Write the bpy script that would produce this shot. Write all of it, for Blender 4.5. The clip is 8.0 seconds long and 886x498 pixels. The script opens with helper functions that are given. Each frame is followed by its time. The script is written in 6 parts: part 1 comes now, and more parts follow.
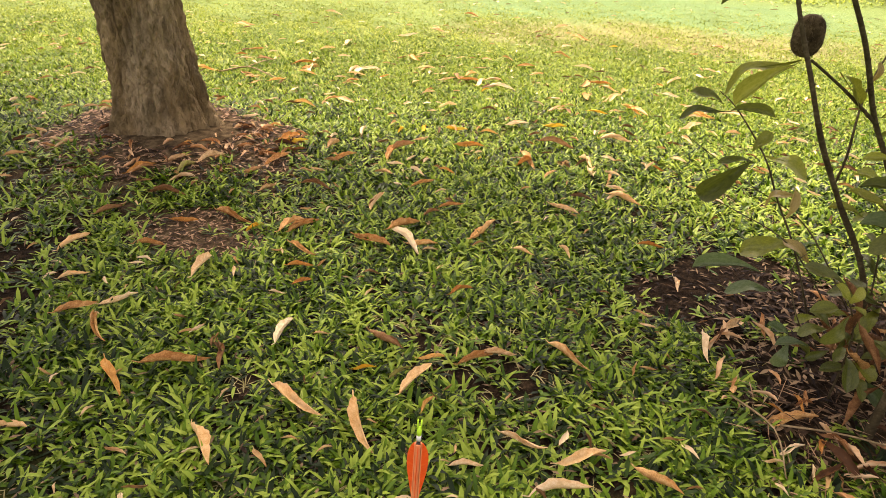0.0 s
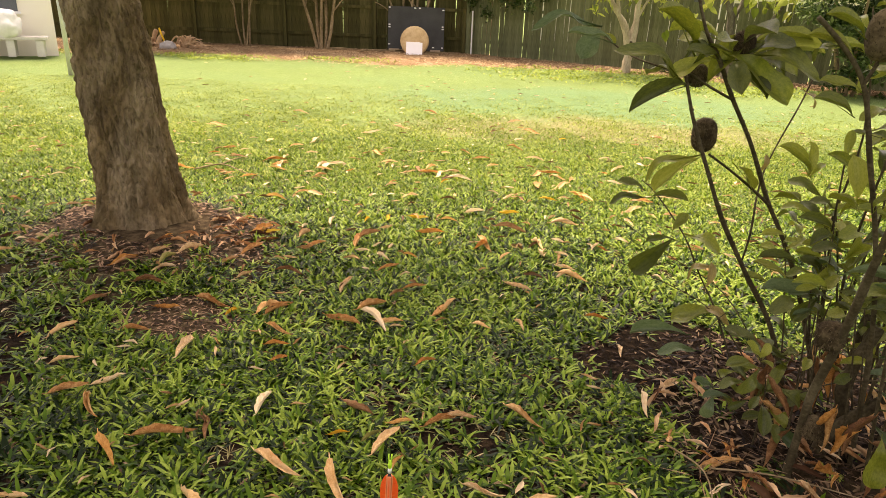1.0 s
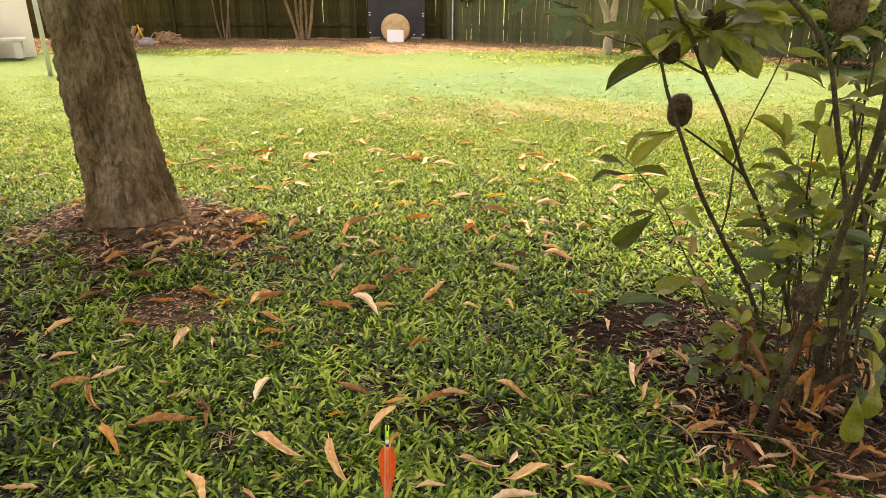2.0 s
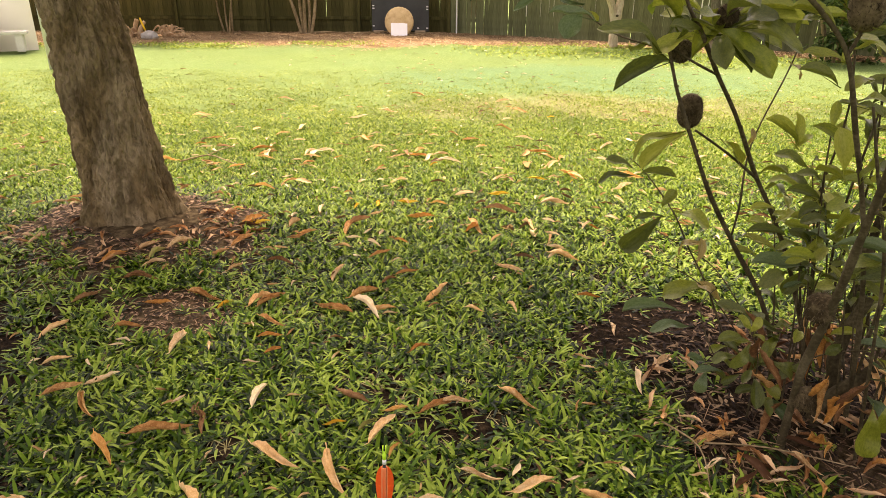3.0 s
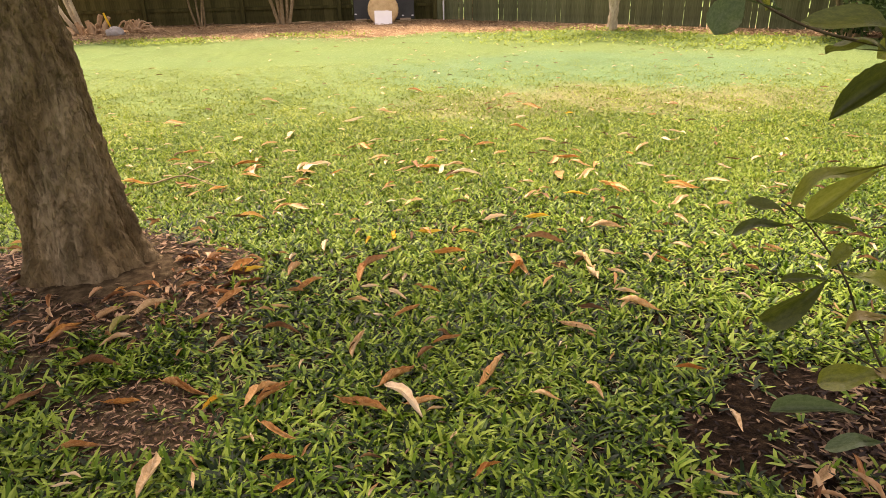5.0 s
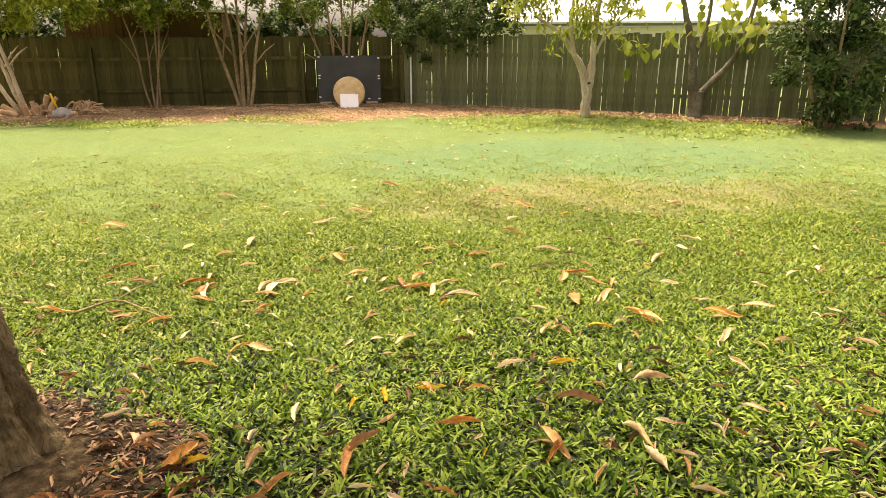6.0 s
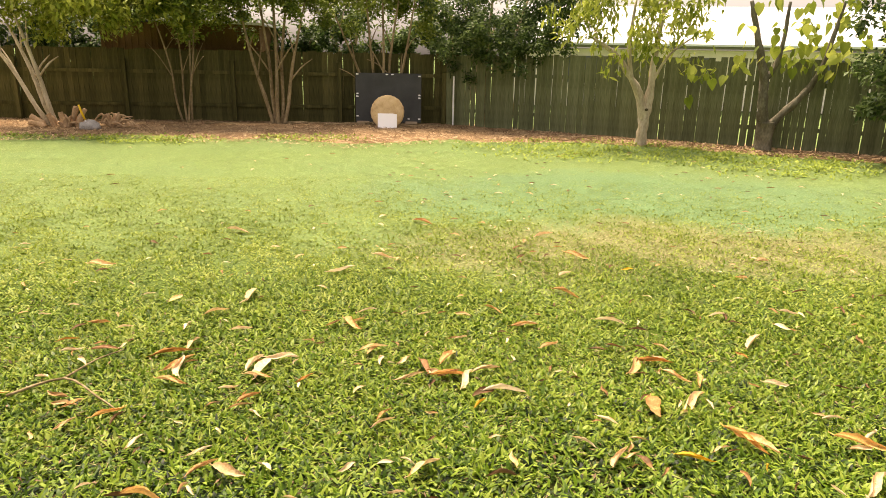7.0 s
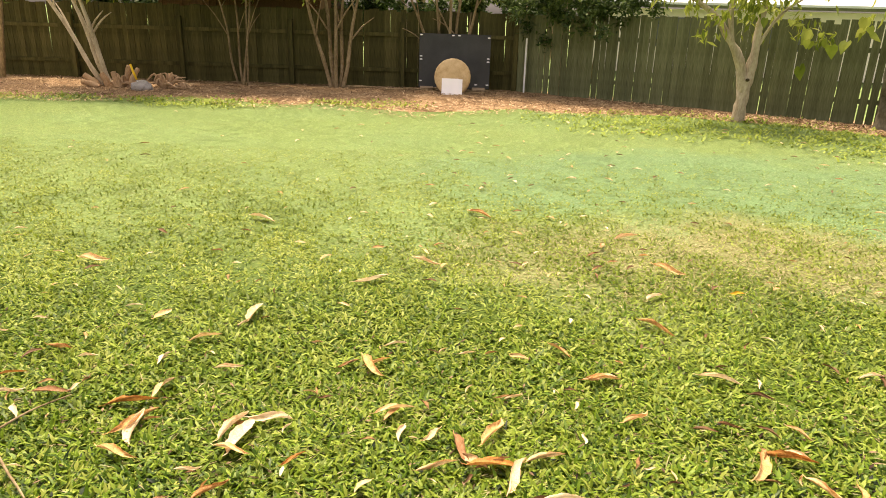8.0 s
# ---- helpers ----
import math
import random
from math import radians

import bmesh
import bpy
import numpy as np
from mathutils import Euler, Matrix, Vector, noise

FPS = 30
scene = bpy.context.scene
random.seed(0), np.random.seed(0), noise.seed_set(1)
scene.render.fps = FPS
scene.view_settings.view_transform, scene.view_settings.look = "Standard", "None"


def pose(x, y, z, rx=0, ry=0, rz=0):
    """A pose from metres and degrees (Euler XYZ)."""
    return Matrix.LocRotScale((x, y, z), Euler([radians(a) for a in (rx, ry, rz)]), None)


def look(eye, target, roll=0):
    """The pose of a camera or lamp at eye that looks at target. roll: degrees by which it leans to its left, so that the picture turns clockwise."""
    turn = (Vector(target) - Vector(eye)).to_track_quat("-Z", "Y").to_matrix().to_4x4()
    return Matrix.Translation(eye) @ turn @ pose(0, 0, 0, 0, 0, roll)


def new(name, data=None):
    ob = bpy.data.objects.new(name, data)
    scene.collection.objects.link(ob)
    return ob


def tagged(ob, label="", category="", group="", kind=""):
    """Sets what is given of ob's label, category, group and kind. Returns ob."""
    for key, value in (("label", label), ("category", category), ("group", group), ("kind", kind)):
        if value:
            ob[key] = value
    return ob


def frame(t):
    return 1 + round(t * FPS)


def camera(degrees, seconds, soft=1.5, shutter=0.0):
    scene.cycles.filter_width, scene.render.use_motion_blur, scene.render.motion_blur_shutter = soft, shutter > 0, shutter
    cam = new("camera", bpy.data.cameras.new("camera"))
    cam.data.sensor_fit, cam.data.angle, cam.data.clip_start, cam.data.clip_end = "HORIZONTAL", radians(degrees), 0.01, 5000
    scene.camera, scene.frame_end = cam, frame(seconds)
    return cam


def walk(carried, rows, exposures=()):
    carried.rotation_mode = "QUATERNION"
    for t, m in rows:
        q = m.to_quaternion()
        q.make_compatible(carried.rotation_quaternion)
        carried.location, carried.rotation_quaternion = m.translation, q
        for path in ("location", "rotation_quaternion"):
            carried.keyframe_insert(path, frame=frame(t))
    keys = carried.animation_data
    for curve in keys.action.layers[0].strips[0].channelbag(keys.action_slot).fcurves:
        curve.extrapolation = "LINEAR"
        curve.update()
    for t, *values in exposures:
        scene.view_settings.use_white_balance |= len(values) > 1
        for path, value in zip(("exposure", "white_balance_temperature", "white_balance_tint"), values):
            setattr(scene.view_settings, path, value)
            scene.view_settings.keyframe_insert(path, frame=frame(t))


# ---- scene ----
cam = camera(66.3, 8.0, soft=0.9)
PATH = [
    (0, (0.161, 0.081, 1.477), (0.075, 1.842, 0.533), 2.8),
    (0.2, (0.195, 0.026, 1.507), (0.134, 1.826, 0.636), 2.6),
    (0.5, (0.198, -0.072, 1.543), (0.144, 1.761, 0.745), 0.5),
    (0.7, (0.196, -0.142, 1.561), (0.178, 1.715, 0.819), 1.4),
    (1, (0.187, -0.218, 1.575), (0.186, 1.653, 0.868), 2.3),
    (1.2, (0.193, -0.241, 1.568), (0.191, 1.625, 0.847), 2.0),
    (1.5, (0.191, -0.269, 1.574), (0.211, 1.589, 0.833), 1.4),
    (2, (0.195, -0.287, 1.58), (0.224, 1.571, 0.839), 0.3),
    (2.2, (0.199, -0.294, 1.588), (0.231, 1.563, 0.845), 0.0),
    (3.3, (0.209, -0.144, 1.590), (0.216, 1.705, 0.827), 0.6),
    (3.5, (0.216, -0.098, 1.588), (0.21, 1.748, 0.82), 0.9),
    (3.8, (0.221, 0.016, 1.569), (0.165, 1.839, 0.748), 2.5),
    (4, (0.211, 0.096, 1.558), (0.099, 1.875, 0.652), 2.6),
    (4.2, (0.197, 0.219, 1.549), (0.089, 1.953, 0.558), 1.6),
    (4.5, (0.069, 0.385, 1.525), (0.08, 2.123, 0.536), 0.9),
    (4.7, (-0.010, 0.527, 1.559), (0.043, 2.279, 0.596), -0.3),
    (4.9, (-0.052, 0.640, 1.564), (0.005, 2.455, 0.725), -0.4),
    (5, (-0.062, 0.716, 1.555), (0.004, 2.55, 0.759), -1.2),
    (5.1, (-0.078, 0.825, 1.562), (0.026, 2.671, 0.800), -1.7),
    (5.2, (-0.091, 0.905, 1.564), (0.036, 2.775, 0.866), -1.3),
    (6.3, (-0.252, 1.969, 1.605), (-0.055, 3.87, 1.017), -0.3),
    (6.5, (-0.192, 2.171, 1.602), (-0.067, 4.08, 1.02), 0.1),
    (6.8, (-0.154, 2.470, 1.608), (-0.127, 4.375, 0.998), 1.0),
    (7, (-0.14, 2.672, 1.605), (-0.056, 4.593, 1.056), 1.1),
    (7.2, (-0.132, 2.874, 1.607), (0.014, 4.792, 1.058), 0.4),
    (7.3, (-0.122, 2.993, 1.618), (-0.012, 4.899, 1.025), -0.4),
    (7.5, (-0.107, 3.206, 1.603), (-0.054, 5.129, 1.059), 0.3),
    (7.7, (-0.062, 3.428, 1.597), (-0.117, 5.340, 1.011), 1.3),
    (7.9, (-0.043, 3.631, 1.596), (-0.150, 5.522, 0.955), 1.2),
    (8, (-0.041, 3.749, 1.578), (-0.15, 5.636, 0.924), 1.6),
]
walk(cam, [(t, look(eye, target, roll)) for t, eye, target, roll in PATH],
     exposures=[(0.0, 1.46, 7800, 26), (0.6, 1.28, 7800, 26), (2.2, 1.36, 7800, 26), (3.6, 1.36, 7800, 26), (4.4, 1.42, 7800, 26), (5.0, 1.12, 7600, 30), (5.2, 1.14, 7600, 29), (6.3, 1.06, 8100, 21), (8.0, 1.00, 7700, 22)])

# ---- light ----
SUN_ELEV, SUN_AZ = 68.0, -25.0   # degrees; azimuth is measured from +y towards +x
world = bpy.data.worlds.new("hazy_sky")
scene.world = world
world.use_nodes = True
wn, wl = world.node_tree.nodes, world.node_tree.links
sky = wn.new("ShaderNodeTexSky")
sky.sky_type, sky.sun_disc = "NISHITA", False
sky.sun_elevation, sky.sun_rotation = radians(SUN_ELEV), radians(SUN_AZ % 360)
sky.dust_density, sky.air_density, sky.ozone_density = 5.0, 1.0, 1.0
haze = wn.new("ShaderNodeHueSaturation")
haze.inputs["Saturation"].default_value = 0.35
wl.new(sky.outputs[0], haze.inputs["Color"])
wl.new(haze.outputs[0], wn["Background"].inputs["Color"])
wn["Background"].inputs["Strength"].default_value = 0.185

sun = new("sun", bpy.data.lights.new("sun", "SUN"))
sun.data.energy, sun.data.angle, sun.data.color = 3.4, radians(16), (1.0, 0.92, 0.76)
az, el = radians(SUN_AZ), radians(SUN_ELEV)
sun.matrix_world = look((0, 0, 20), (-math.sin(az) * math.cos(el) * 20, -math.cos(az) * math.cos(el) * 20, 20 - 20 * math.sin(el)))


# ---- materials ----
def mat(name, cols, scale=8.0, rough=0.8, bump=0.3, stretch=(1, 1, 1), vary="", spread=0.25, through_light=0.0, fine=60.0, space="Object", metal=0.0, spec=0.16):
    """A surface from two scales of noise between the colours; vary: 'object' or 'island' shifts the tone piece by piece."""
    m = bpy.data.materials.new(name)
    m.use_nodes = True
    n, l = m.node_tree.nodes, m.node_tree.links
    bsdf = n["Principled BSDF"]
    co = n.new("ShaderNodeTexCoord")
    mp = n.new("ShaderNodeMapping")
    mp.inputs["Scale"].default_value = stretch
    if space == "World":
        l.new(n.new("ShaderNodeNewGeometry").outputs["Position"], mp.inputs["Vector"])
    else:
        l.new(co.outputs["Object"], mp.inputs["Vector"])
    big, small = n.new("ShaderNodeTexNoise"), n.new("ShaderNodeTexNoise")
    big.inputs["Scale"].default_value, big.inputs["Detail"].default_value = scale, 6
    small.inputs["Scale"].default_value, small.inputs["Detail"].default_value = fine, 8
    for t in (big, small):
        l.new(mp.outputs[0], t.inputs["Vector"])
    mixf = n.new("ShaderNodeMath")
    mixf.operation = "MULTIPLY_ADD"
    mixf.inputs[1].default_value = 0.45
    l.new(small.outputs["Fac"], mixf.inputs[0])
    half = n.new("ShaderNodeMath")
    half.operation = "MULTIPLY"
    half.inputs[1].default_value = 0.55
    l.new(big.outputs["Fac"], half.inputs[0])
    l.new(half.outputs[0], mixf.inputs[2])
    fac = mixf.outputs[0]
    if vary:
        src = n.new("ShaderNodeObjectInfo").outputs["Random"] if vary == "object" else n.new("ShaderNodeNewGeometry").outputs["Random Per Island"]
        sh = n.new("ShaderNodeMath")
        sh.operation = "MULTIPLY_ADD"
        sh.inputs[1].default_value = spread * 2
        l.new(src, sh.inputs[0])
        off = n.new("ShaderNodeMath")
        off.operation = "SUBTRACT"
        off.inputs[1].default_value = spread
        l.new(fac, off.inputs[0])
        l.new(off.outputs[0], sh.inputs[2])
        fac = sh.outputs[0]
    ramp = n.new("ShaderNodeValToRGB")
    e = ramp.color_ramp.elements
    lo, hi = 0.3, 0.7
    while len(e) < len(cols):
        e.new(0.5)
    for i, c in enumerate(cols):
        e[i].position = lo + (hi - lo) * i / max(1, len(cols) - 1)
        e[i].color = (*c, 1)
    l.new(fac, ramp.inputs[0])
    l.new(ramp.outputs[0], bsdf.inputs["Base Color"])
    bsdf.inputs["Roughness"].default_value = rough
    bsdf.inputs["Metallic"].default_value = metal
    bsdf.inputs["Specular IOR Level"].default_value = spec
    if bump:
        b = n.new("ShaderNodeBump")
        b.inputs["Strength"].default_value, b.inputs["Distance"].default_value = bump, 0.01
        l.new(mixf.outputs[0], b.inputs["Height"])
        l.new(b.outputs[0], bsdf.inputs["Normal"])
    if through_light:
        tr, mx = n.new("ShaderNodeBsdfTranslucent"), n.new("ShaderNodeMixShader")
        l.new(ramp.outputs[0], tr.inputs["Color"])
        mx.inputs[0].default_value = through_light
        l.new(bsdf.outputs[0], mx.inputs[1])
        l.new(tr.outputs[0], mx.inputs[2])
        l.new(mx.outputs[0], n["Material Output"].inputs["Surface"])
    return m


M = {}
# Same broad-bladed grass twice: tree shade in the first colours, sunlight in the second.
M["blade"] = mat("shaded_grass_blade", [(0.007, 0.021, 0.002), (0.045, 0.106, 0.004), (0.112, 0.207, 0.010), (0.255, 0.355, 0.045)], 0.9, 0.45, 0, vary="island", spread=0.33, through_light=0.22, fine=3.0, spec=0.2)
M["sunlit_turf_blade"] = mat("sunlit_turf_blade", [(0.044, 0.095, 0.006), (0.092, 0.172, 0.009), (0.158, 0.255, 0.017), (0.275, 0.365, 0.05)], 0.8, 0.45, 0, vary="island", spread=0.25, through_light=0.32, fine=3.0, spec=0.22)
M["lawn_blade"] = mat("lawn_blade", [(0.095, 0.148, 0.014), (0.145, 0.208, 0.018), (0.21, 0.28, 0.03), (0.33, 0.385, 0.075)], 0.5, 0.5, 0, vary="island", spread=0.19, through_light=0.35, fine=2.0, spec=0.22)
M["short_blade"] = mat("short_blade", [(0.092, 0.168, 0.068), (0.168, 0.262, 0.118), (0.265, 0.35, 0.165)], 0.35, 0.55, 0, vary="island", spread=0.17, through_light=0.35, fine=1.2)
M["sunny_blade"] = mat("sunny_short_blade", [(0.118, 0.182, 0.050), (0.205, 0.275, 0.090), (0.305, 0.365, 0.135)], 0.35, 0.55, 0, vary="island", spread=0.17, through_light=0.35, fine=1.2)
M["straw"] = mat("dry_grass", [(0.17, 0.15, 0.055), (0.29, 0.26, 0.115), (0.41, 0.37, 0.19)], 3, 0.7, 0, vary="island", spread=0.2, through_light=0.2)
M["mulch"] = mat("bark_mulch", [(0.11, 0.065, 0.032), (0.265, 0.170, 0.086), (0.44, 0.31, 0.175)], 2.2, 0.95, 0.9, fine=35)
M["chip"] = mat("mulch_chip", [(0.085, 0.048, 0.022), (0.30, 0.187, 0.096), (0.54, 0.40, 0.24)], 3, 0.9, 0.2, vary="island", spread=0.30)
M["bark"] = mat("grey_brown_bark", [(0.035, 0.022, 0.011), (0.12, 0.078, 0.038), (0.22, 0.155, 0.085), (0.34, 0.26, 0.16)], 6, 0.9, 0.9, stretch=(1, 1, 0.45), fine=38)


def cracked_bark():
    """Brown bark with dark cracks, raised flakes and paler grey lichen patches."""
    m = bpy.data.materials.new("cracked_bark")
    m.use_nodes = True
    n, l = m.node_tree.nodes, m.node_tree.links
    bsdf = n["Principled BSDF"]
    co = n.new("ShaderNodeTexCoord")
    mp = n.new("ShaderNodeMapping")
    mp.inputs["Scale"].default_value = (1, 1, 0.42)
    l.new(co.outputs["Object"], mp.inputs["Vector"])
    def tex(scale, detail=8, dist=0.0):
        t = n.new("ShaderNodeTexNoise")
        t.inputs["Scale"].default_value, t.inputs["Detail"].default_value, t.inputs["Distortion"].default_value = scale, detail, dist
        l.new(mp.outputs[0], t.inputs["Vector"])
        return t.outputs["Fac"]
    def ramp(src, stops):
        r = n.new("ShaderNodeValToRGB")
        e = r.color_ramp.elements
        while len(e) < len(stops):
            e.new(0.5)
        for i, (p, c) in enumerate(stops):
            e[i].position, e[i].color = p, (*c, 1)
        l.new(src, r.inputs[0])
        return r.outputs[0]
    def mix(f, a, b):
        q = n.new("ShaderNodeMix")
        q.data_type = "RGBA"
        l.new(f, q.inputs[0])
        l.new(a, q.inputs[6])
        l.new(b, q.inputs[7])
        return q.outputs[2]
    base = ramp(tex(9, 12, 0.4), [(0.3, (0.082, 0.055, 0.024)), (0.5, (0.186, 0.130, 0.060)), (0.7, (0.315, 0.226, 0.112))])
    grey = ramp(tex(40, 12), [(0.3, (0.285, 0.212, 0.120)), (0.7, (0.545, 0.435, 0.27))])
    patch = ramp(tex(3.1, 10, 0.8), [(0.44, (0, 0, 0)), (0.56, (0.4, 0.4, 0.4)), (0.70, (0.8, 0.8, 0.8))])
    c = mix(patch, base, grey)
    flake = ramp(tex(34, 6, 0.3), [(0.40, (0, 0, 0)), (0.47, (0.45, 0.45, 0.45)), (0.55, (0.55, 0.55, 0.55)), (0.62, (0.9, 0.9, 0.9))])
    low = ramp(tex(30), [(0.3, (0.035, 0.024, 0.011)), (0.7, (0.085, 0.06, 0.03))])
    sunk = ramp(tex(34, 6, 0.3), [(0.34, (0.6, 0.6, 0.6)), (0.44, (0, 0, 0))])
    c = mix(sunk, c, low)
    moss = ramp(tex(5.5, 10, 1.0), [(0.35, (0.5, 0.5, 0.5)), (0.52, (0, 0, 0))])
    c = mix(moss, c, ramp(tex(26), [(0.3, (0.07, 0.052, 0.02)), (0.7, (0.15, 0.115, 0.05))]))
    l.new(c, bsdf.inputs["Base Color"])
    bsdf.inputs["Roughness"].default_value = 0.9
    bsdf.inputs["Specular IOR Level"].default_value = 0.25
    h = n.new("ShaderNodeMath")
    h.operation = "MULTIPLY_ADD"
    h.inputs[1].default_value = 0.9
    l.new(tex(60, 12), h.inputs[0])
    l.new(flake, h.inputs[2])
    b = n.new("ShaderNodeBump")
    b.inputs["Strength"].default_value, b.inputs["Distance"].default_value = 1.0, 0.02
    l.new(h.outputs[0], b.inputs["Height"])
    l.new(b.outputs[0], bsdf.inputs["Normal"])
    return m


M["trunk_bark"] = cracked_bark()
M["twig_bark"] = mat("shrub_bark", [(0.022, 0.016, 0.008), (0.066, 0.052, 0.026), (0.145, 0.12, 0.07)], 12, 0.85, 0.4, fine=90)
M["pale_bark"] = mat("pale_bark", [(0.24, 0.19, 0.12), (0.44, 0.37, 0.26), (0.60, 0.53, 0.40)], 6, 0.85, 0.5, stretch=(1, 1, 0.4), fine=40)
M["stem_bark"] = mat("thin_stem_bark", [(0.10, 0.072, 0.036), (0.235, 0.175, 0.095), (0.39, 0.30, 0.18)], 5, 0.9, 0.4, stretch=(1, 1, 0.4), fine=40)
LEAF_TONES = {
    "tan": [(0.36, 0.17, 0.055), (0.63, 0.37, 0.145), (0.80, 0.57, 0.30)],
    "pale": [(0.48, 0.29, 0.13), (0.72, 0.52, 0.29), (0.85, 0.70, 0.48)],
    "rust": [(0.32, 0.13, 0.03), (0.56, 0.27, 0.07), (0.72, 0.44, 0.15)],
    "yellow": [(0.50, 0.26, 0.02), (0.66, 0.42, 0.035), (0.72, 0.52, 0.09)],
    "umber": [(0.10, 0.045, 0.018), (0.23, 0.11, 0.045), (0.36, 0.20, 0.095)],
    "olive": [(0.14, 0.13, 0.035), (0.27, 0.25, 0.07), (0.38, 0.33, 0.12)],
}
for k, c in LEAF_TONES.items():
    M["dead_" + k] = mat("dead_leaf_" + k, c, 9, 0.6, 0.25, vary="object", spread=0.17, through_light=0.2, fine=45)
M["loose_leaf"] = mat("loose_leaf", [(0.08, 0.036, 0.016), (0.30, 0.135, 0.050), (0.50, 0.27, 0.115), (0.66, 0.46, 0.27)], 6, 0.6, 0.15, vary="island", spread=0.30, through_light=0.12, fine=30)
M["dry_leaf"] = mat("dry_leaf", [(0.13, 0.07, 0.03), (0.38, 0.21, 0.08), (0.56, 0.37, 0.17), (0.72, 0.57, 0.36)], 6, 0.6, 0.15, vary="island", spread=0.32, through_light=0.15, fine=30)
M["litter"] = mat("leaf_litter", [(0.02, 0.012, 0.007), (0.06, 0.034, 0.018), (0.15, 0.085, 0.045), (0.34, 0.22, 0.13)], 6, 0.75, 0.1, vary="island", spread=0.30, fine=20)
# Brown plant debris, darker than leaf_litter: shade under shrub and blades is in its colour.
M["crumb"] = mat("shaded_plant_crumb", [(0.010, 0.006, 0.004), (0.032, 0.018, 0.010), (0.075, 0.045, 0.024), (0.22, 0.15, 0.085)], 6, 0.8, 0.1, vary="island", spread=0.28, fine=20)
GREEN_TONES = {
    "green": [(0.085, 0.112, 0.010), (0.16, 0.185, 0.018), (0.25, 0.26, 0.035)],
    "lime": [(0.15, 0.19, 0.02), (0.26, 0.29, 0.035), (0.36, 0.37, 0.07)],
    "deep": [(0.05, 0.068, 0.010), (0.095, 0.115, 0.017), (0.15, 0.17, 0.03)],
    "grey": [(0.045, 0.08, 0.025), (0.085, 0.13, 0.045), (0.14, 0.19, 0.08)],
    "amber": [(0.20, 0.15, 0.04), (0.34, 0.26, 0.08), (0.42, 0.33, 0.13)],
}
for k, c in GREEN_TONES.items():
    M["leaf_" + k] = mat("shrub_leaf_" + k, c, 14, 0.36, 0.2, vary="object", spread=0.12, through_light=0.4, fine=60, spec=0.5)
M["cone"] = mat("seed_cone", [(0.016, 0.011, 0.005), (0.055, 0.039, 0.019), (0.15, 0.115, 0.062)], 20, 0.95, 0.6, vary="island", spread=0.2, fine=90)
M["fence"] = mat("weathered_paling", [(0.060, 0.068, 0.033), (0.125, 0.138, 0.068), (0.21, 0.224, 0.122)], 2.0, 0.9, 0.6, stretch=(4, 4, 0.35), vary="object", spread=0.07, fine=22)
# Darker copy of the weathered palings, with the trees' shade in its colour.
M["fence_dark"] = mat("shaded_paling", [(0.029, 0.028, 0.009), (0.070, 0.065, 0.022), (0.13, 0.113, 0.044)], 2.0, 0.9, 0.6, stretch=(4, 4, 0.35), vary="object", spread=0.08, fine=22)
M["board"] = mat("slate_rubber_board", [(0.040, 0.042, 0.040), (0.058, 0.060, 0.057), (0.080, 0.082, 0.078)], 3, 0.7, 0.15, fine=80)
M["straw_boss"] = mat("straw_boss", [(0.38, 0.25, 0.11), (0.55, 0.40, 0.21), (0.66, 0.51, 0.30)], 10, 0.9, 0.8, fine=120)
M["paper"] = mat("white_paper", [(0.94, 0.94, 0.93), (0.96, 0.96, 0.95)], 3, 0.6, 0.03)
M["clip"] = mat("white_plastic_clip", [(0.75, 0.75, 0.73), (0.85, 0.85, 0.84)], 9, 0.5, 0)
M["block"] = mat("raw_timber_block", [(0.30, 0.22, 0.14), (0.46, 0.36, 0.25)], 6, 0.85, 0.3, stretch=(0.4, 2, 2))
M["cream"] = mat("cream_render", [(0.84, 0.77, 0.64), (0.90, 0.84, 0.72)], 2, 0.85, 0.2)
M["glass_dark"] = mat("dark_window", [(0.10, 0.11, 0.12), (0.16, 0.17, 0.18)], 2, 0.15, 0)
M["roof_metal"] = mat("pale_roof_sheet", [(0.62, 0.64, 0.65), (0.75, 0.77, 0.78)], 1.5, 0.5, 0.05)
M["gutter"] = mat("grey_gutter", [(0.18, 0.17, 0.15), (0.27, 0.26, 0.23)], 3, 0.6, 0.05)
M["white_paint"] = mat("white_paint", [(0.72, 0.72, 0.70), (0.82, 0.82, 0.80)], 3, 0.5, 0.05)
M["rust"] = mat("rust_brown_sheet", [(0.07, 0.038, 0.012), (0.12, 0.068, 0.025), (0.17, 0.10, 0.042)], 1.5, 0.85, 0.3, stretch=(1, 1, 0.4))
M["grey_bark"] = mat("grey_olive_bark", [(0.055, 0.048, 0.032), (0.125, 0.112, 0.076), (0.22, 0.20, 0.145)], 6, 0.9, 0.6, stretch=(1, 1, 0.45), fine=38)
M["pole"] = mat("galvanised_pole", [(0.5, 0.5, 0.49), (0.66, 0.66, 0.65)], 6, 0.4, 0.05, metal=0.4)
M["concrete"] = mat("concrete_block", [(0.55, 0.52, 0.45), (0.70, 0.67, 0.60)], 9, 0.9, 0.4)
M["tarp"] = mat("white_sack", [(0.70, 0.68, 0.62), (0.85, 0.83, 0.79)], 4, 0.6, 0.4, fine=18)
M["feather"] = mat("orange_feather", [(0.90, 0.13, 0.025), (0.98, 0.20, 0.045)], 30, 0.55, 0.3, stretch=(1, 1, 6), through_light=0.3)
M["quill"] = mat("pale_quill", [(0.93, 0.25, 0.09), (0.96, 0.42, 0.2)], 20, 0.45, 0)
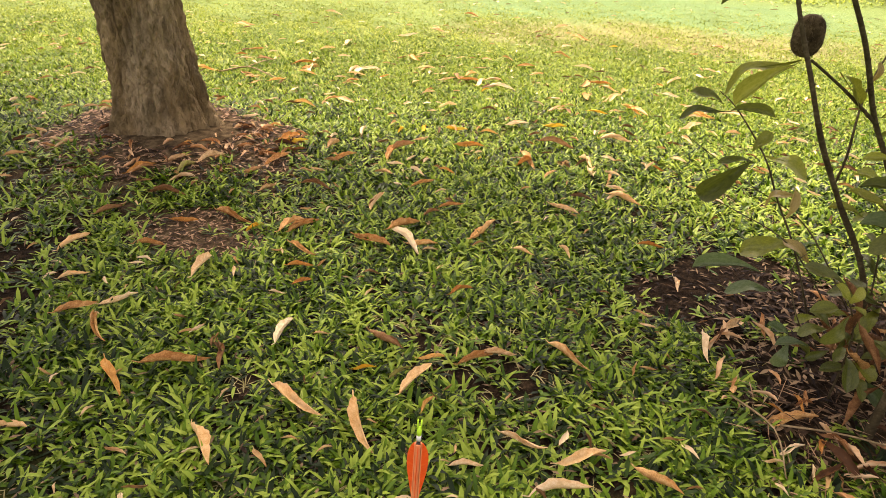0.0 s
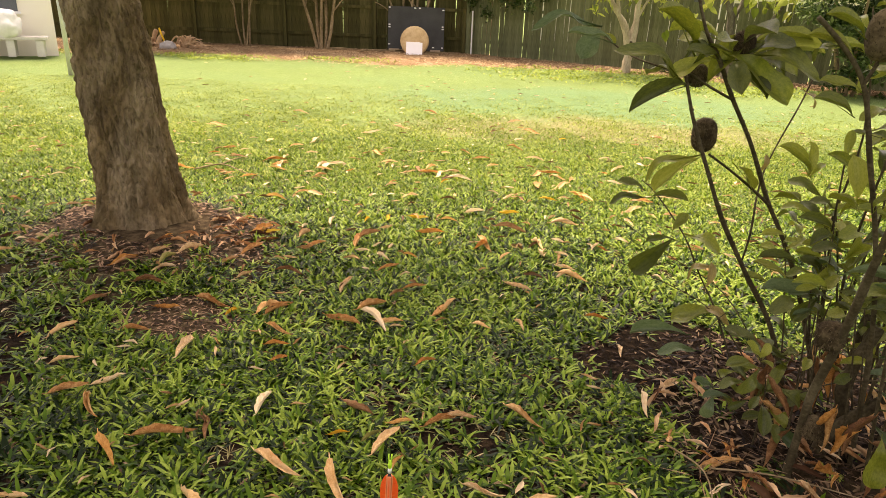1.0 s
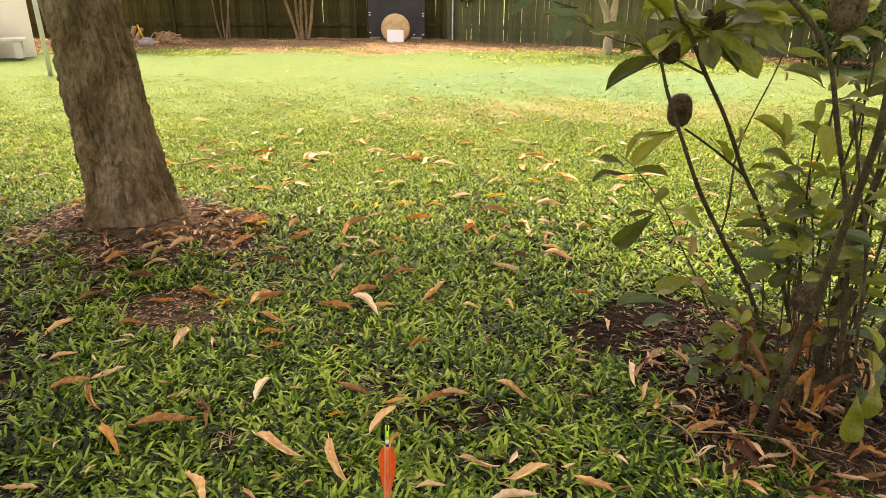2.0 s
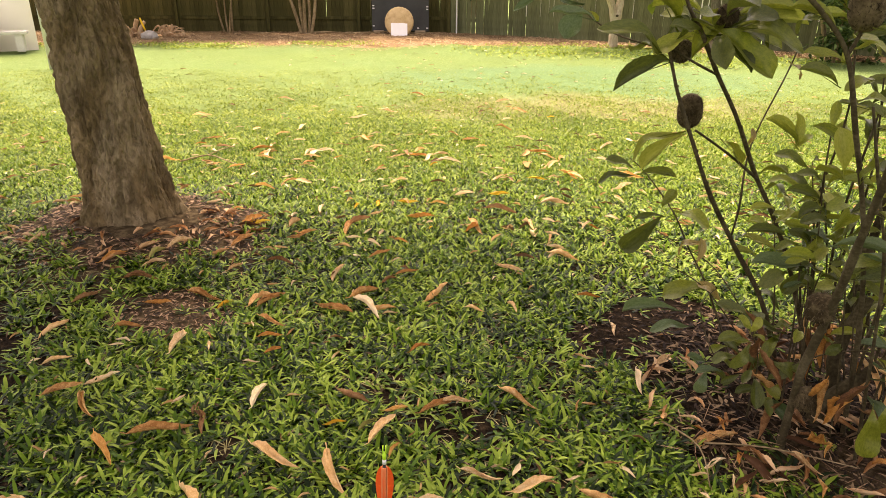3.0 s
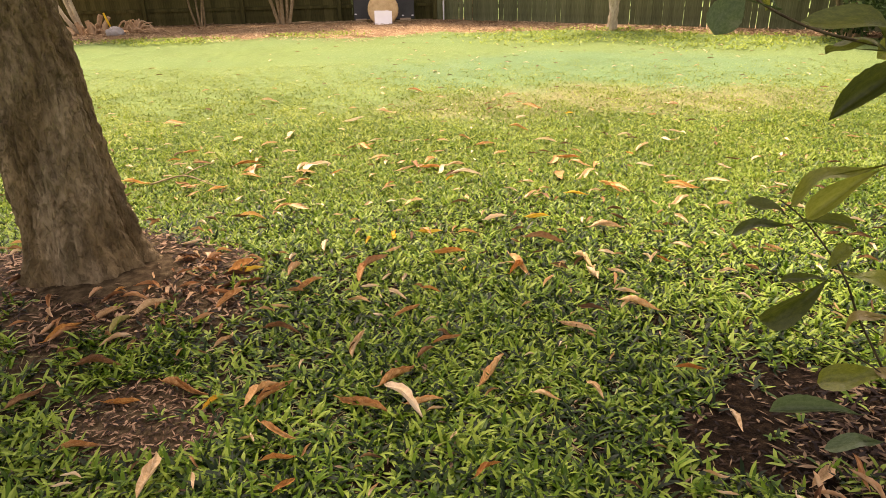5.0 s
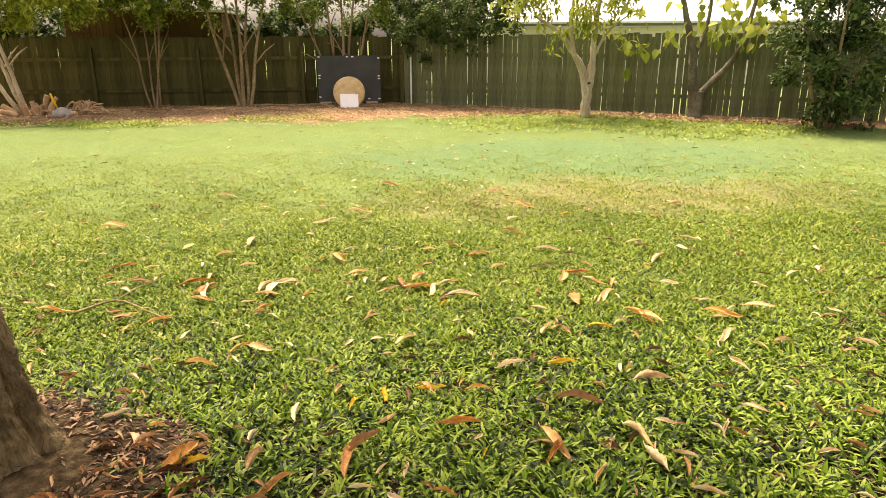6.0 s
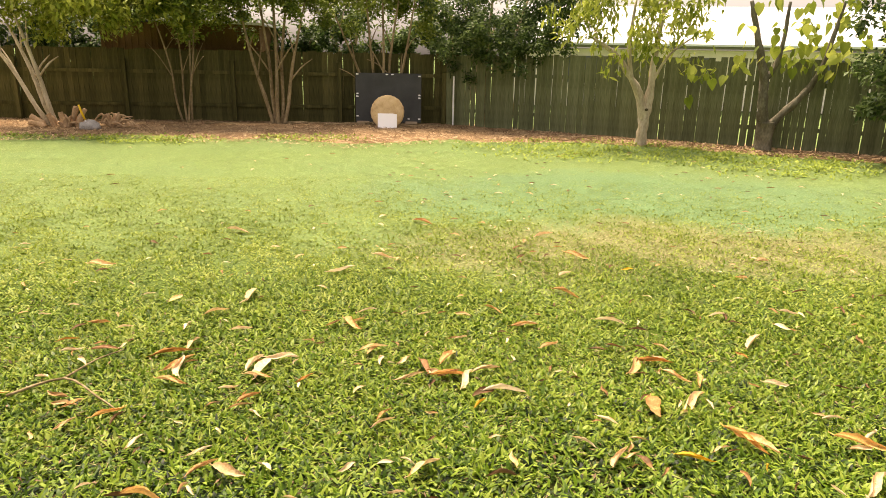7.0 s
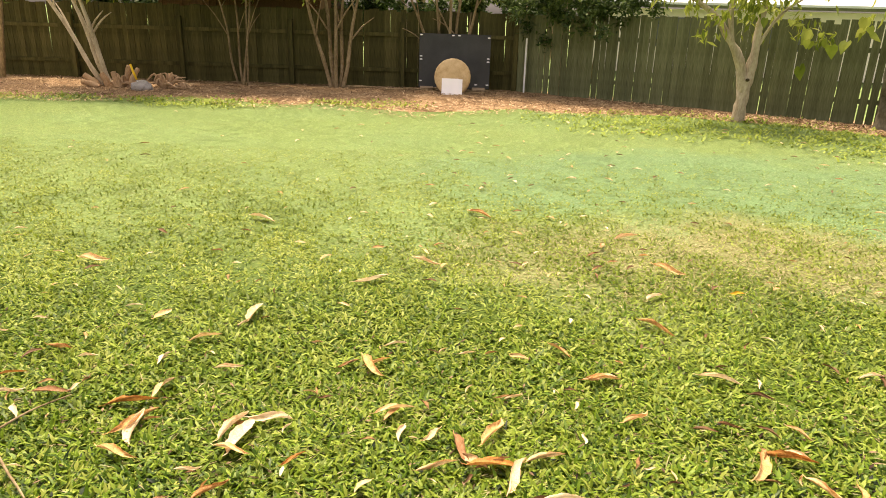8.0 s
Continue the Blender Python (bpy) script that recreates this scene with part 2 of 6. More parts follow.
M["nock"] = mat("lime_nock", [(0.42, 0.75, 0.04), (0.52, 0.85, 0.07)], 20, 0.3, 0)
M["shaft"] = mat("arrow_shaft", [(0.02, 0.02, 0.02), (0.035, 0.035, 0.035)], 20, 0.35, 0)
M["wrap"] = mat("white_wrap", [(0.8, 0.8, 0.78), (0.88, 0.88, 0.86)], 20, 0.4, 0)
M["yellow_handle"] = mat("yellow_handle", [(0.75, 0.45, 0.02), (0.85, 0.55, 0.04)], 12, 0.4, 0)
M["rock"] = mat("grey_rock", [(0.17, 0.155, 0.14), (0.33, 0.31, 0.285), (0.45, 0.43, 0.4)], 6, 0.95, 0.7)
M["wood_cut"] = mat("cut_wood", [(0.24, 0.14, 0.07), (0.42, 0.28, 0.16), (0.55, 0.40, 0.25)], 5, 0.9, 0.5, stretch=(1, 1, 0.4))
CROWN_TONES = {
    "crown_mid": [(0.035, 0.07, 0.012), (0.08, 0.13, 0.02), (0.17, 0.22, 0.04)],
    "crown_light": [(0.06, 0.10, 0.014), (0.15, 0.205, 0.03), (0.29, 0.34, 0.07)],
    "crown_dark": [(0.025, 0.05, 0.014), (0.065, 0.11, 0.03), (0.14, 0.195, 0.06)],
    "crown_lime": [(0.13, 0.18, 0.022), (0.27, 0.32, 0.045), (0.45, 0.48, 0.10)],
}
for k, c in CROWN_TONES.items():
    M[k] = mat(k, c, 1.2, 0.5, 0, vary="island", spread=0.18, through_light=0.35, fine=4)
M["cover"] = mat("ground_cover_leaf", [(0.14, 0.21, 0.028), (0.24, 0.32, 0.042), (0.36, 0.43, 0.075)], 2, 0.5, 0, vary="island", spread=0.16, through_light=0.35, fine=5)


# ---- mesh helpers ----
def fast_mesh(name, verts, faces):
    """A mesh from numpy arrays, with faces of one size."""
    me = bpy.data.meshes.new(name)
    verts, faces = np.asarray(verts, np.float32), np.asarray(faces, np.int32)
    nf, k = faces.shape
    me.vertices.add(len(verts))
    me.vertices.foreach_set("co", verts.ravel())
    me.loops.add(nf * k)
    me.loops.foreach_set("vertex_index", faces.ravel())
    me.polygons.add(nf)
    me.polygons.foreach_set("loop_start", np.arange(0, nf * k, k, dtype=np.int32))
    me.update(calc_edges=True)
    return me


def shade(me, smooth=True):
    me.polygons.foreach_set("use_smooth", np.full(len(me.polygons), smooth))
    return me


def bm_mesh(name, bm, material, smooth=False):
    me = bpy.data.meshes.new(name)
    bmesh.ops.recalc_face_normals(bm, faces=bm.faces)
    bm.to_mesh(me)
    bm.free()
    me.materials.append(material)
    return shade(me, smooth)


def part(name, bm, material, parent, label="", smooth=False):
    ob = new(name, bm_mesh(name, bm, material, smooth))
    ob.parent = parent
    if label:
        tagged(ob, label)
    return ob


def piece(name, me, parent, m=None):
    """A part that shares mesh data."""
    ob = new(name, me)
    ob.parent = parent
    if m is not None:
        ob.matrix_local = m
    return ob


def box(bm, cx, cy, cz, sx, sy, sz, bevel=0.0, rot=None):
    r = bmesh.ops.create_cube(bm, size=1)
    m = Matrix.Translation((cx, cy, cz)) @ (rot.to_4x4() if rot else Matrix()) @ Matrix.Diagonal((sx, sy, sz, 1))
    bmesh.ops.transform(bm, matrix=m, verts=r["verts"])
    if bevel:
        es = list({e for v in r["verts"] for e in v.link_edges})
        bmesh.ops.bevel(bm, geom=es, offset=bevel, segments=2, affect="EDGES")
    return bm


def tube(bm, pts, radii, sides=8, rough=0.0, seed=0):
    """A tapered, uneven tube along the points, closed at both ends."""
    rings = []
    pts = [Vector(p) for p in pts]
    ref = Vector((0.3, 1, 0.2)).normalized()
    for i, p in enumerate(pts):
        d = (pts[min(i + 1, len(pts) - 1)] - pts[max(i - 1, 0)]).normalized()
        u = d.cross(ref).normalized()
        w = d.cross(u).normalized()
        ring = []
        for k in range(sides):
            a = 2 * math.pi * k / sides
            off = u * math.cos(a) + w * math.sin(a)
            r = radii[i] * (1 + rough * noise.noise(p * 6 + off * 1.5 + Vector((seed, 0, 0))))
            ring.append(bm.verts.new(p + off * r))
        rings.append(ring)
    for a, b in zip(rings, rings[1:]):
        for k in range(sides):
            bm.faces.new((a[k], a[(k + 1) % sides], b[(k + 1) % sides], b[k]))
    bm.faces.new(rings[0][::-1])
    bm.faces.new(rings[-1])
    return bm


def smooth_path(pts, radii, n=4):
    """A Catmull-Rom curve through the points, with its radii."""
    P = [Vector(p) for p in pts]
    out, rr = [], []
    for i in range(len(P) - 1):
        a, b, c, d = P[max(i - 1, 0)], P[i], P[i + 1], P[min(i + 2, len(P) - 1)]
        for k in range(n):
            t = k / n
            out.append(0.5 * (2 * b + (c - a) * t + (2 * a - 5 * b + 4 * c - d) * t * t + (3 * b - a - 3 * c + d) * t ** 3))
            rr.append(radii[i] + (radii[i + 1] - radii[i]) * t)
    return out + [P[-1]], rr + [radii[-1]]


def thing(name, label, category, group="", at=(0, 0, 0), kind=""):
    ob = new(name)
    ob.location = at
    return tagged(ob, label, category, group, kind)


# ---- ground ----
TREE = (-1.77, 4.0)
BED = (1.62, 2.0)


def bare(x, y):
    """How bare of grass the ground is, 0 to 1 (arrays)."""
    wob = 0.16 * np.sin(x * 7.1 + 1.3) * np.cos(y * 6.3) + 0.1 * np.sin(x * 15.0 + y * 11.0)
    def spot(cx, cy, rx, ry):
        d = np.sqrt(((x - cx) / rx) ** 2 + ((y - cy) / ry) ** 2) + wob
        return np.clip((1.12 - d) / 0.3, 0, 1)
    b = spot(-1.66, 3.85, 0.84, 0.64)
    b = np.maximum(b, 0.97 * spot(-1.1, 2.8, 0.33, 0.25))
    b = np.maximum(b, spot(BED[0] + 0.22, BED[1] + 0.05, 0.84, 0.72))
    b = np.maximum(b, spot(1.32, 2.62, 0.5, 0.36))
    b = np.maximum(b, 0.8 * spot(-1.7, 2.1, 0.28, 0.6))
    b = np.maximum(b, 0.6 * spot(-1.15, 1.45, 0.25, 0.2))
    b = np.maximum(b, 0.75 * spot(-2.1, 2.95, 0.7, 0.45))
    b = np.maximum(b, np.clip((y - mulch_edge(x) + 0.15 + 0.25 * np.sin(x * 3.7) * np.sin(x * 1.3)) / 0.7, 0, 1))
    return b


def mulch_edge(x):
    """Where the lawn ends before the fence."""
    left = 15.4 + 0.22 * np.sin(x * 0.9) + 0.15 * np.sin(x * 2.3 + 1)
    right = 16.45 - 0.47 * (x - 1.2)
    return np.minimum(left, right)


def height(x, y):
    mound = 0.13 * np.exp(-np.hypot((x + 1.78) / 0.85, (y - 3.95) / 0.75) ** 3)
    return mound + 0.008 * np.clip(y - 8, 0, 12) + 0.012 * np.sin(x * 1.7 + 0.4) * np.cos(y * 1.3) + 0.006 * np.sin(x * 4.1) * np.sin(y * 3.7 + 1)


def axis(lo, hi, fine_lo, fine_hi, step):
    inner = np.arange(fine_lo, fine_hi + step, step)
    left = fine_lo - np.geomspace(0.4, fine_lo - lo, 26)[::-1]
    right = fine_hi + step + np.geomspace(0.4, hi - fine_hi, 26)
    return np.concatenate([left, inner, right])


gx, gy = axis(-900, 900, -12, 12, 0.12), axis(-900, 900, -3, 20, 0.12)
GX, GY = np.meshgrid(gx, gy)
near = (np.abs(GX) < 12.2) & (GY > -3.2) & (GY < 20.2)
GZ = np.where(near, height(GX, GY), 0.008 * np.clip(GY - 8, 0, 12))
verts = np.stack([GX, GY, GZ], -1).reshape(-1, 3)
nx, ny = len(gx), len(gy)
idx = np.arange(nx * ny).reshape(ny, nx)
faces = np.stack([idx[:-1, :-1], idx[:-1, 1:], idx[1:, 1:], idx[1:, :-1]], -1).reshape(-1, 4)
gme = shade(fast_mesh("ground", verts, faces))
ground = tagged(new("ground", gme), "lawn soil with short thatch, bare earth patches under the tree", "ground", kind="structure")


def ground_material():
    """Near-black soil with gap shade in its colour under the coarse grass, pale green thatch under the mown lawn and a
    dry straw patch.
    """
    m = bpy.data.materials.new("ground_soil_and_thatch")
    m.use_nodes = True
    n, l = m.node_tree.nodes, m.node_tree.links
    bsdf = n["Principled BSDF"]
    pos = n.new("ShaderNodeNewGeometry").outputs["Position"]
    def noise_tex(s, d=6):
        t = n.new("ShaderNodeTexNoise")
        t.inputs["Scale"].default_value, t.inputs["Detail"].default_value = s, d
        l.new(pos, t.inputs["Vector"])
        return t.outputs["Fac"]
    def ramp(src, stops):
        r = n.new("ShaderNodeValToRGB")
        e = r.color_ramp.elements
        while len(e) < len(stops):
            e.new(0.5)
        for i, (p, c) in enumerate(stops):
            e[i].position, e[i].color = p, (*c, 1)
        l.new(src, r.inputs[0])
        return r.outputs[0]
    def math_node(op, a, b, clamp=False):
        q = n.new("ShaderNodeMath")
        q.operation, q.use_clamp = op, clamp
        for i, v in enumerate((a, b)):
            if isinstance(v, (int, float)):
                q.inputs[i].default_value = v
            else:
                l.new(v, q.inputs[i])
        return q.outputs[0]
    def mix(f, a, b):
        q = n.new("ShaderNodeMix")
        q.data_type = "RGBA"
        l.new(f, q.inputs[0])
        l.new(a, q.inputs[6])
        l.new(b, q.inputs[7])
        return q.outputs[2]
    # Soil taken down to near black: shade between the blades is in its colour.
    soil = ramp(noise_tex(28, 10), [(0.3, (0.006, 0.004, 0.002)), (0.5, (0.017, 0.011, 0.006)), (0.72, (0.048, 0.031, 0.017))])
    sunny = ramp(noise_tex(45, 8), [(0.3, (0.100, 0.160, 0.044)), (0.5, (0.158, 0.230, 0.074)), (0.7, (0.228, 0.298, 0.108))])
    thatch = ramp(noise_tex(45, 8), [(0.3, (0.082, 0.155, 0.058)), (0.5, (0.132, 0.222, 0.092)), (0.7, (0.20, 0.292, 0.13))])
    dry = ramp(noise_tex(40, 8), [(0.3, (0.145, 0.138, 0.055)), (0.5, (0.245, 0.238, 0.105)), (0.7, (0.34, 0.335, 0.17))])
    sep = n.new("ShaderNodeSeparateXYZ")
    l.new(pos, sep.inputs[0])
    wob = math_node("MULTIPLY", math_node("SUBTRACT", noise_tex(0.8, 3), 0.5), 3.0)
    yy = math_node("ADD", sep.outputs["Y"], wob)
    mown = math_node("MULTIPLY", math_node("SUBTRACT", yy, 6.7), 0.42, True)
    def blob(cx, cy, rx, ry):
        a = math_node("POWER", math_node("DIVIDE", math_node("ABSOLUTE", math_node("SUBTRACT", sep.outputs["X"], cx), 0), rx), 2)
        b = math_node("POWER", math_node("DIVIDE", math_node("ABSOLUTE", math_node("SUBTRACT", yy, cy), 0), ry), 2)
        return math_node("SUBTRACT", 1.15, math_node("ADD", a, b), True)
    # Lighter green ground below the sunlit turf, in place of the near-black soil.
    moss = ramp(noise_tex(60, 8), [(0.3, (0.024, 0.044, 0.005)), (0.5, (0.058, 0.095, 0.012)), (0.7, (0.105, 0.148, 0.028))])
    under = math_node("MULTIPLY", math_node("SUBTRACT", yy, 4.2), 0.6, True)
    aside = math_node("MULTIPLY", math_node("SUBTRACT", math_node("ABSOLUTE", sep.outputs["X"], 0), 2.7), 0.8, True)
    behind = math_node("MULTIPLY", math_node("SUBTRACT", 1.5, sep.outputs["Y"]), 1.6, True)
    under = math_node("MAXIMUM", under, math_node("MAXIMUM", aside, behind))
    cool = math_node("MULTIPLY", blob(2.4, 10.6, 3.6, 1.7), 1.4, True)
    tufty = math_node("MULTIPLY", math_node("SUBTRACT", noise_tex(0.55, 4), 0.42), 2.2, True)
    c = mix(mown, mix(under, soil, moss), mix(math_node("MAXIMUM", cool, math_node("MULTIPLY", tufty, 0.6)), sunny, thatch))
    c = mix(math_node("MULTIPLY", blob(2.2, 8.3, 2.9, 0.95), 0.75), c, dry)
    earth = ramp(noise_tex(22, 10), [(0.3, (0.030, 0.020, 0.010)), (0.5, (0.078, 0.055, 0.029)), (0.72, (0.165, 0.123, 0.068))])
    for ex, ey, er in ((-1.66, 3.85, 1.0), (-1.1, 2.8, 0.42), (1.6, 1.45, 0.5)):
        dx = math_node("SUBTRACT", sep.outputs["X"], ex)
        dy = math_node("SUBTRACT", sep.outputs["Y"], ey)
        far = math_node("SQRT", math_node("ADD", math_node("MULTIPLY", dx, dx), math_node("MULTIPLY", dy, dy)), 0)
        c = mix(math_node("MULTIPLY", math_node("SUBTRACT", er, far), 3.0, True), c, earth)
    l.new(c, bsdf.inputs["Base Color"])
    bsdf.inputs["Roughness"].default_value = 0.95
    bsdf.inputs["Specular IOR Level"].default_value = 0.05
    b = n.new("ShaderNodeBump")
    b.inputs["Strength"].default_value, b.inputs["Distance"].default_value = 0.8, 0.02
    l.new(noise_tex(120, 10), b.inputs["Height"])
    l.new(b.outputs[0], bsdf.inputs["Normal"])
    return m


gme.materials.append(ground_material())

rng = np.random.default_rng(7)


def strand_mesh(name, bx, by, bz, az, lean, length, width, segs, droop):
    """Flat curved blades: base places, heading, lean from upright and size, all arrays."""
    n = len(bx)
    dirx, diry = np.cos(az), np.sin(az)
    sx, sy = -diry, dirx
    rows = []
    x, y, z = bx.copy(), by.copy(), bz.copy()
    a = lean.copy()
    for k in range(segs + 1):
        t = k / segs
        w = width * (0.55 + 0.9 * t) * 0.5 if t < 0.5 else width * (1 - t) ** 0.7 * 0.82
        if k < segs:
            rows.append((x - sx * w, y - sy * w, z))
            rows.append((x + sx * w, y + sy * w, z))
        else:
            rows.append((x, y, z))
        st = length / segs
        x = x + dirx * np.sin(a) * st
        y = y + diry * np.sin(a) * st
        z = z + np.cos(a) * st
        a = a + droop / segs
    per = len(rows)
    v = np.stack([np.stack(r, -1) for r in rows], 1).reshape(-1, 3)
    v[:, 2] = np.maximum(v[:, 2], 0.002 + height(v[:, 0], v[:, 1]))
    base = np.arange(n) * per
    tris = []
    for k in range(segs - 1):
        i = 2 * k
        tris += [np.stack([base + i, base + i + 1, base + i + 3], -1), np.stack([base + i, base + i + 3, base + i + 2], -1)]
    i = 2 * (segs - 1)
    tris.append(np.stack([base + i, base + i + 1, base + i + 2], -1))
    f = np.stack(tris, 1).reshape(-1, 3)
    return shade(fast_mesh(name, v, f))


def sward(name, label, tufts, per, x0, x1, y0, y1, length, width, segs, material, wedge=0.0, spread=0.03, keep=None, lean=(0.5, 1.35), grow=None):
    """Grass growing in small tufts over a stretch of the plan."""
    cx = rng.uniform(x0, x1, tufts)
    cy = rng.uniform(y0, y1, tufts)
    ok = np.ones(tufts, bool)
    if wedge:
        ok &= np.abs(cx - 0.05) < 1.3 + wedge * (cy + 0.6)
    ok &= rng.random(tufts) > bare(cx, cy) * 0.985
    if keep is not None:
        ok &= rng.random(tufts) < keep(cx, cy)
    d = np.hypot(cx - TREE[0], cy - TREE[1])
    ok &= d > 0.42
    cx, cy = cx[ok], cy[ok]
    n = len(cx) * per
    bx = np.repeat(cx, per) + rng.normal(0, spread, n)
    by = np.repeat(cy, per) + rng.normal(0, spread, n)
    vigour = np.repeat(rng.uniform(0.65, 1.25, len(cx)), per)
    if grow is not None:
        vigour = vigour * grow(bx, by)
    me = strand_mesh(name, bx, by, height(bx, by) - 0.004, rng.uniform(0, 2 * math.pi, n), rng.uniform(*lean, n),
                     rng.uniform(0.55, 1.2, n) * length * vigour, rng.uniform(0.65, 1.25, n) * width, segs, rng.uniform(0.4, 1.6, n))
    me.materials.append(material)
    return tagged(new(name, me), label, "grass", kind="stuff")


def patchy(x, y):
    return np.clip(0.78 + 0.35 * np.sin(x * 2.9 + 0.7) * np.sin(y * 2.3) + 0.25 * np.sin(x * 6.7 + y * 5.1), 0.3, 1)


sward("coarse_grass", "broad-bladed green lawn grass with thin patches, coloured darker as in shade", 50000, 8, -3.8, 3.6, 0.6, 6.2, 0.070, 0.0155, 3, M["blade"], wedge=0.7, spread=0.016, lean=(0.4, 1.35),
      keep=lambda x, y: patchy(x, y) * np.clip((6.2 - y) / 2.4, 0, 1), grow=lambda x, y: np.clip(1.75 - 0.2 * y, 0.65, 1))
sward("turf_grass", "dense broad-bladed green lawn grass, coloured lighter as in the sun", 56000, 6, -5.6, 5.4, 3.7, 8.0, 0.052, 0.0125, 2, M["sunlit_turf_blade"], wedge=0.7, lean=(0.35, 1.3),
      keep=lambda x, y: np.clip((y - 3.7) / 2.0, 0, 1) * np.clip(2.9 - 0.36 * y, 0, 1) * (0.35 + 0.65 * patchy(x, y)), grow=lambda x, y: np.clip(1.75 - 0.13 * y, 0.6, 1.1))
sward("coarse_grass_runners", "pale dry grass runners between green blades", 9000, 3, -3.4, 3.2, 0.9, 6.4, 0.075, 0.0042, 2, M["straw"], wedge=0.7, lean=(1.1, 1.6))
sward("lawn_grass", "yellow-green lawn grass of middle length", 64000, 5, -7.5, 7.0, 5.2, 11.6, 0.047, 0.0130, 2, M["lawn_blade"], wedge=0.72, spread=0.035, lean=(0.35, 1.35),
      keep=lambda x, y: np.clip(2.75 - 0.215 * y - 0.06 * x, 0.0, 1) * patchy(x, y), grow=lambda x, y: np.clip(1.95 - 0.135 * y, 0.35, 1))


def cool_share(x, y):
    """Where the mown lawn is blue-green and not yellow-green."""
    return np.clip(1.5 - ((x - 2.4) / 3.6) ** 2 - ((y - 10.6) / 1.7) ** 2, 0.15, 0.95)


def mown(x, y):
    return np.clip((y - 6.9) * 0.3, 0.03, 1) * np.where(((x - 2.2) / 2.9) ** 2 + ((y - 8.3) / 0.95) ** 2 < 1, 0.45, 1)


sward("mown_grass", "short blue-green mown lawn", 40000, 5, -11, 8.5, 6.6, 15.2, 0.026, 0.012, 2, M["short_blade"], wedge=0.75, spread=0.05, lean=(0.9, 1.5),
      keep=lambda x, y: mown(x, y) * cool_share(x, y))
sward("mown_grass", "short yellow-green mown lawn", 40000, 5, -11, 8.5, 6.6, 15.2, 0.028, 0.012, 2, M["sunny_blade"], wedge=0.75, spread=0.05, lean=(0.9, 1.5),
      keep=lambda x, y: mown(x, y) * (1 - cool_share(x, y)))
sward("dry_grass", "dry straw-coloured grass patch", 9000, 4, -1.0, 5.6, 7.1, 9.5, 0.035, 0.007, 2, M["straw"], spread=0.04,
      keep=lambda x, y: np.clip(1.2 - ((x - 2.2) / 2.9) ** 2 - ((y - 8.3) / 0.95) ** 2, 0, 1))

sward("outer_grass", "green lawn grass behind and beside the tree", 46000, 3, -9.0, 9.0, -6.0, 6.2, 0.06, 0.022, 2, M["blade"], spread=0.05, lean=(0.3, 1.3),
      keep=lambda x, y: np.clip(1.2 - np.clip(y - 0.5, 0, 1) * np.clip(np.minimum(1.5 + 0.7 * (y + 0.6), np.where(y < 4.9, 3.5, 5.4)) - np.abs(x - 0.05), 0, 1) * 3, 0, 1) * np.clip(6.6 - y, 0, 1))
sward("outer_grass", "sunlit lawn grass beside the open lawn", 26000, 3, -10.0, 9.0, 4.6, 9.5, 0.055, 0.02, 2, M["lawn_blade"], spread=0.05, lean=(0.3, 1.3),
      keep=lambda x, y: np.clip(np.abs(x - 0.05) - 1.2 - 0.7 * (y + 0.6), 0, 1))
sward("edge_grass", "straggling grass along the mulch edge", 5200, 5, -10.5, 8.0, 11.0, 16.2, 0.06, 0.010, 2, M["lawn_blade"], spread=0.05,
      keep=lambda x, y: np.clip(1 - np.abs(y - mulch_edge(x)) / 0.5, 0, 1), lean=(0.3, 1.3))

# ---- mulch bed before the fence ----
bmx = np.linspace(-13, 9.6, 150)
rows = []
for j, s in enumerate(np.linspace(0, 1, 26)):
    y_front = mulch_edge(bmx) - 0.15
    y_back = np.minimum(18.55, 18.25 - 0.56 * (bmx - 0.6)) + 0.35
    yy = y_front + (y_back - y_front) * s
    zz = 0.006 + 0.03 * min(1, s * 2) + 0.012 * np.sin(bmx * 5.3 + s * 19) * np.cos(bmx * 2.1 - s * 11)
    zz = np.where(s == 0, -0.02, zz) + 0.008 * np.clip(yy - 8, 0, 12)
    rows.append(np.stack([bmx, yy, zz + 0 * bmx], -1))
bv = np.stack(rows, 0)
ii = np.arange(bv.shape[0] * bv.shape[1]).reshape(bv.shape[:2])
bf = np.stack([ii[:-1, :-1], ii[:-1, 1:], ii[1:, 1:], ii[1:, :-1]], -1).reshape(-1, 4)
mulch_me = shade(fast_mesh("mulch_bed", bv.reshape(-1, 3), bf))
mulch_me.materials.append(M["mulch"])
tagged(new("mulch_bed", mulch_me), "reddish-brown bark mulch bed along the fence", "mulch", kind="structure")


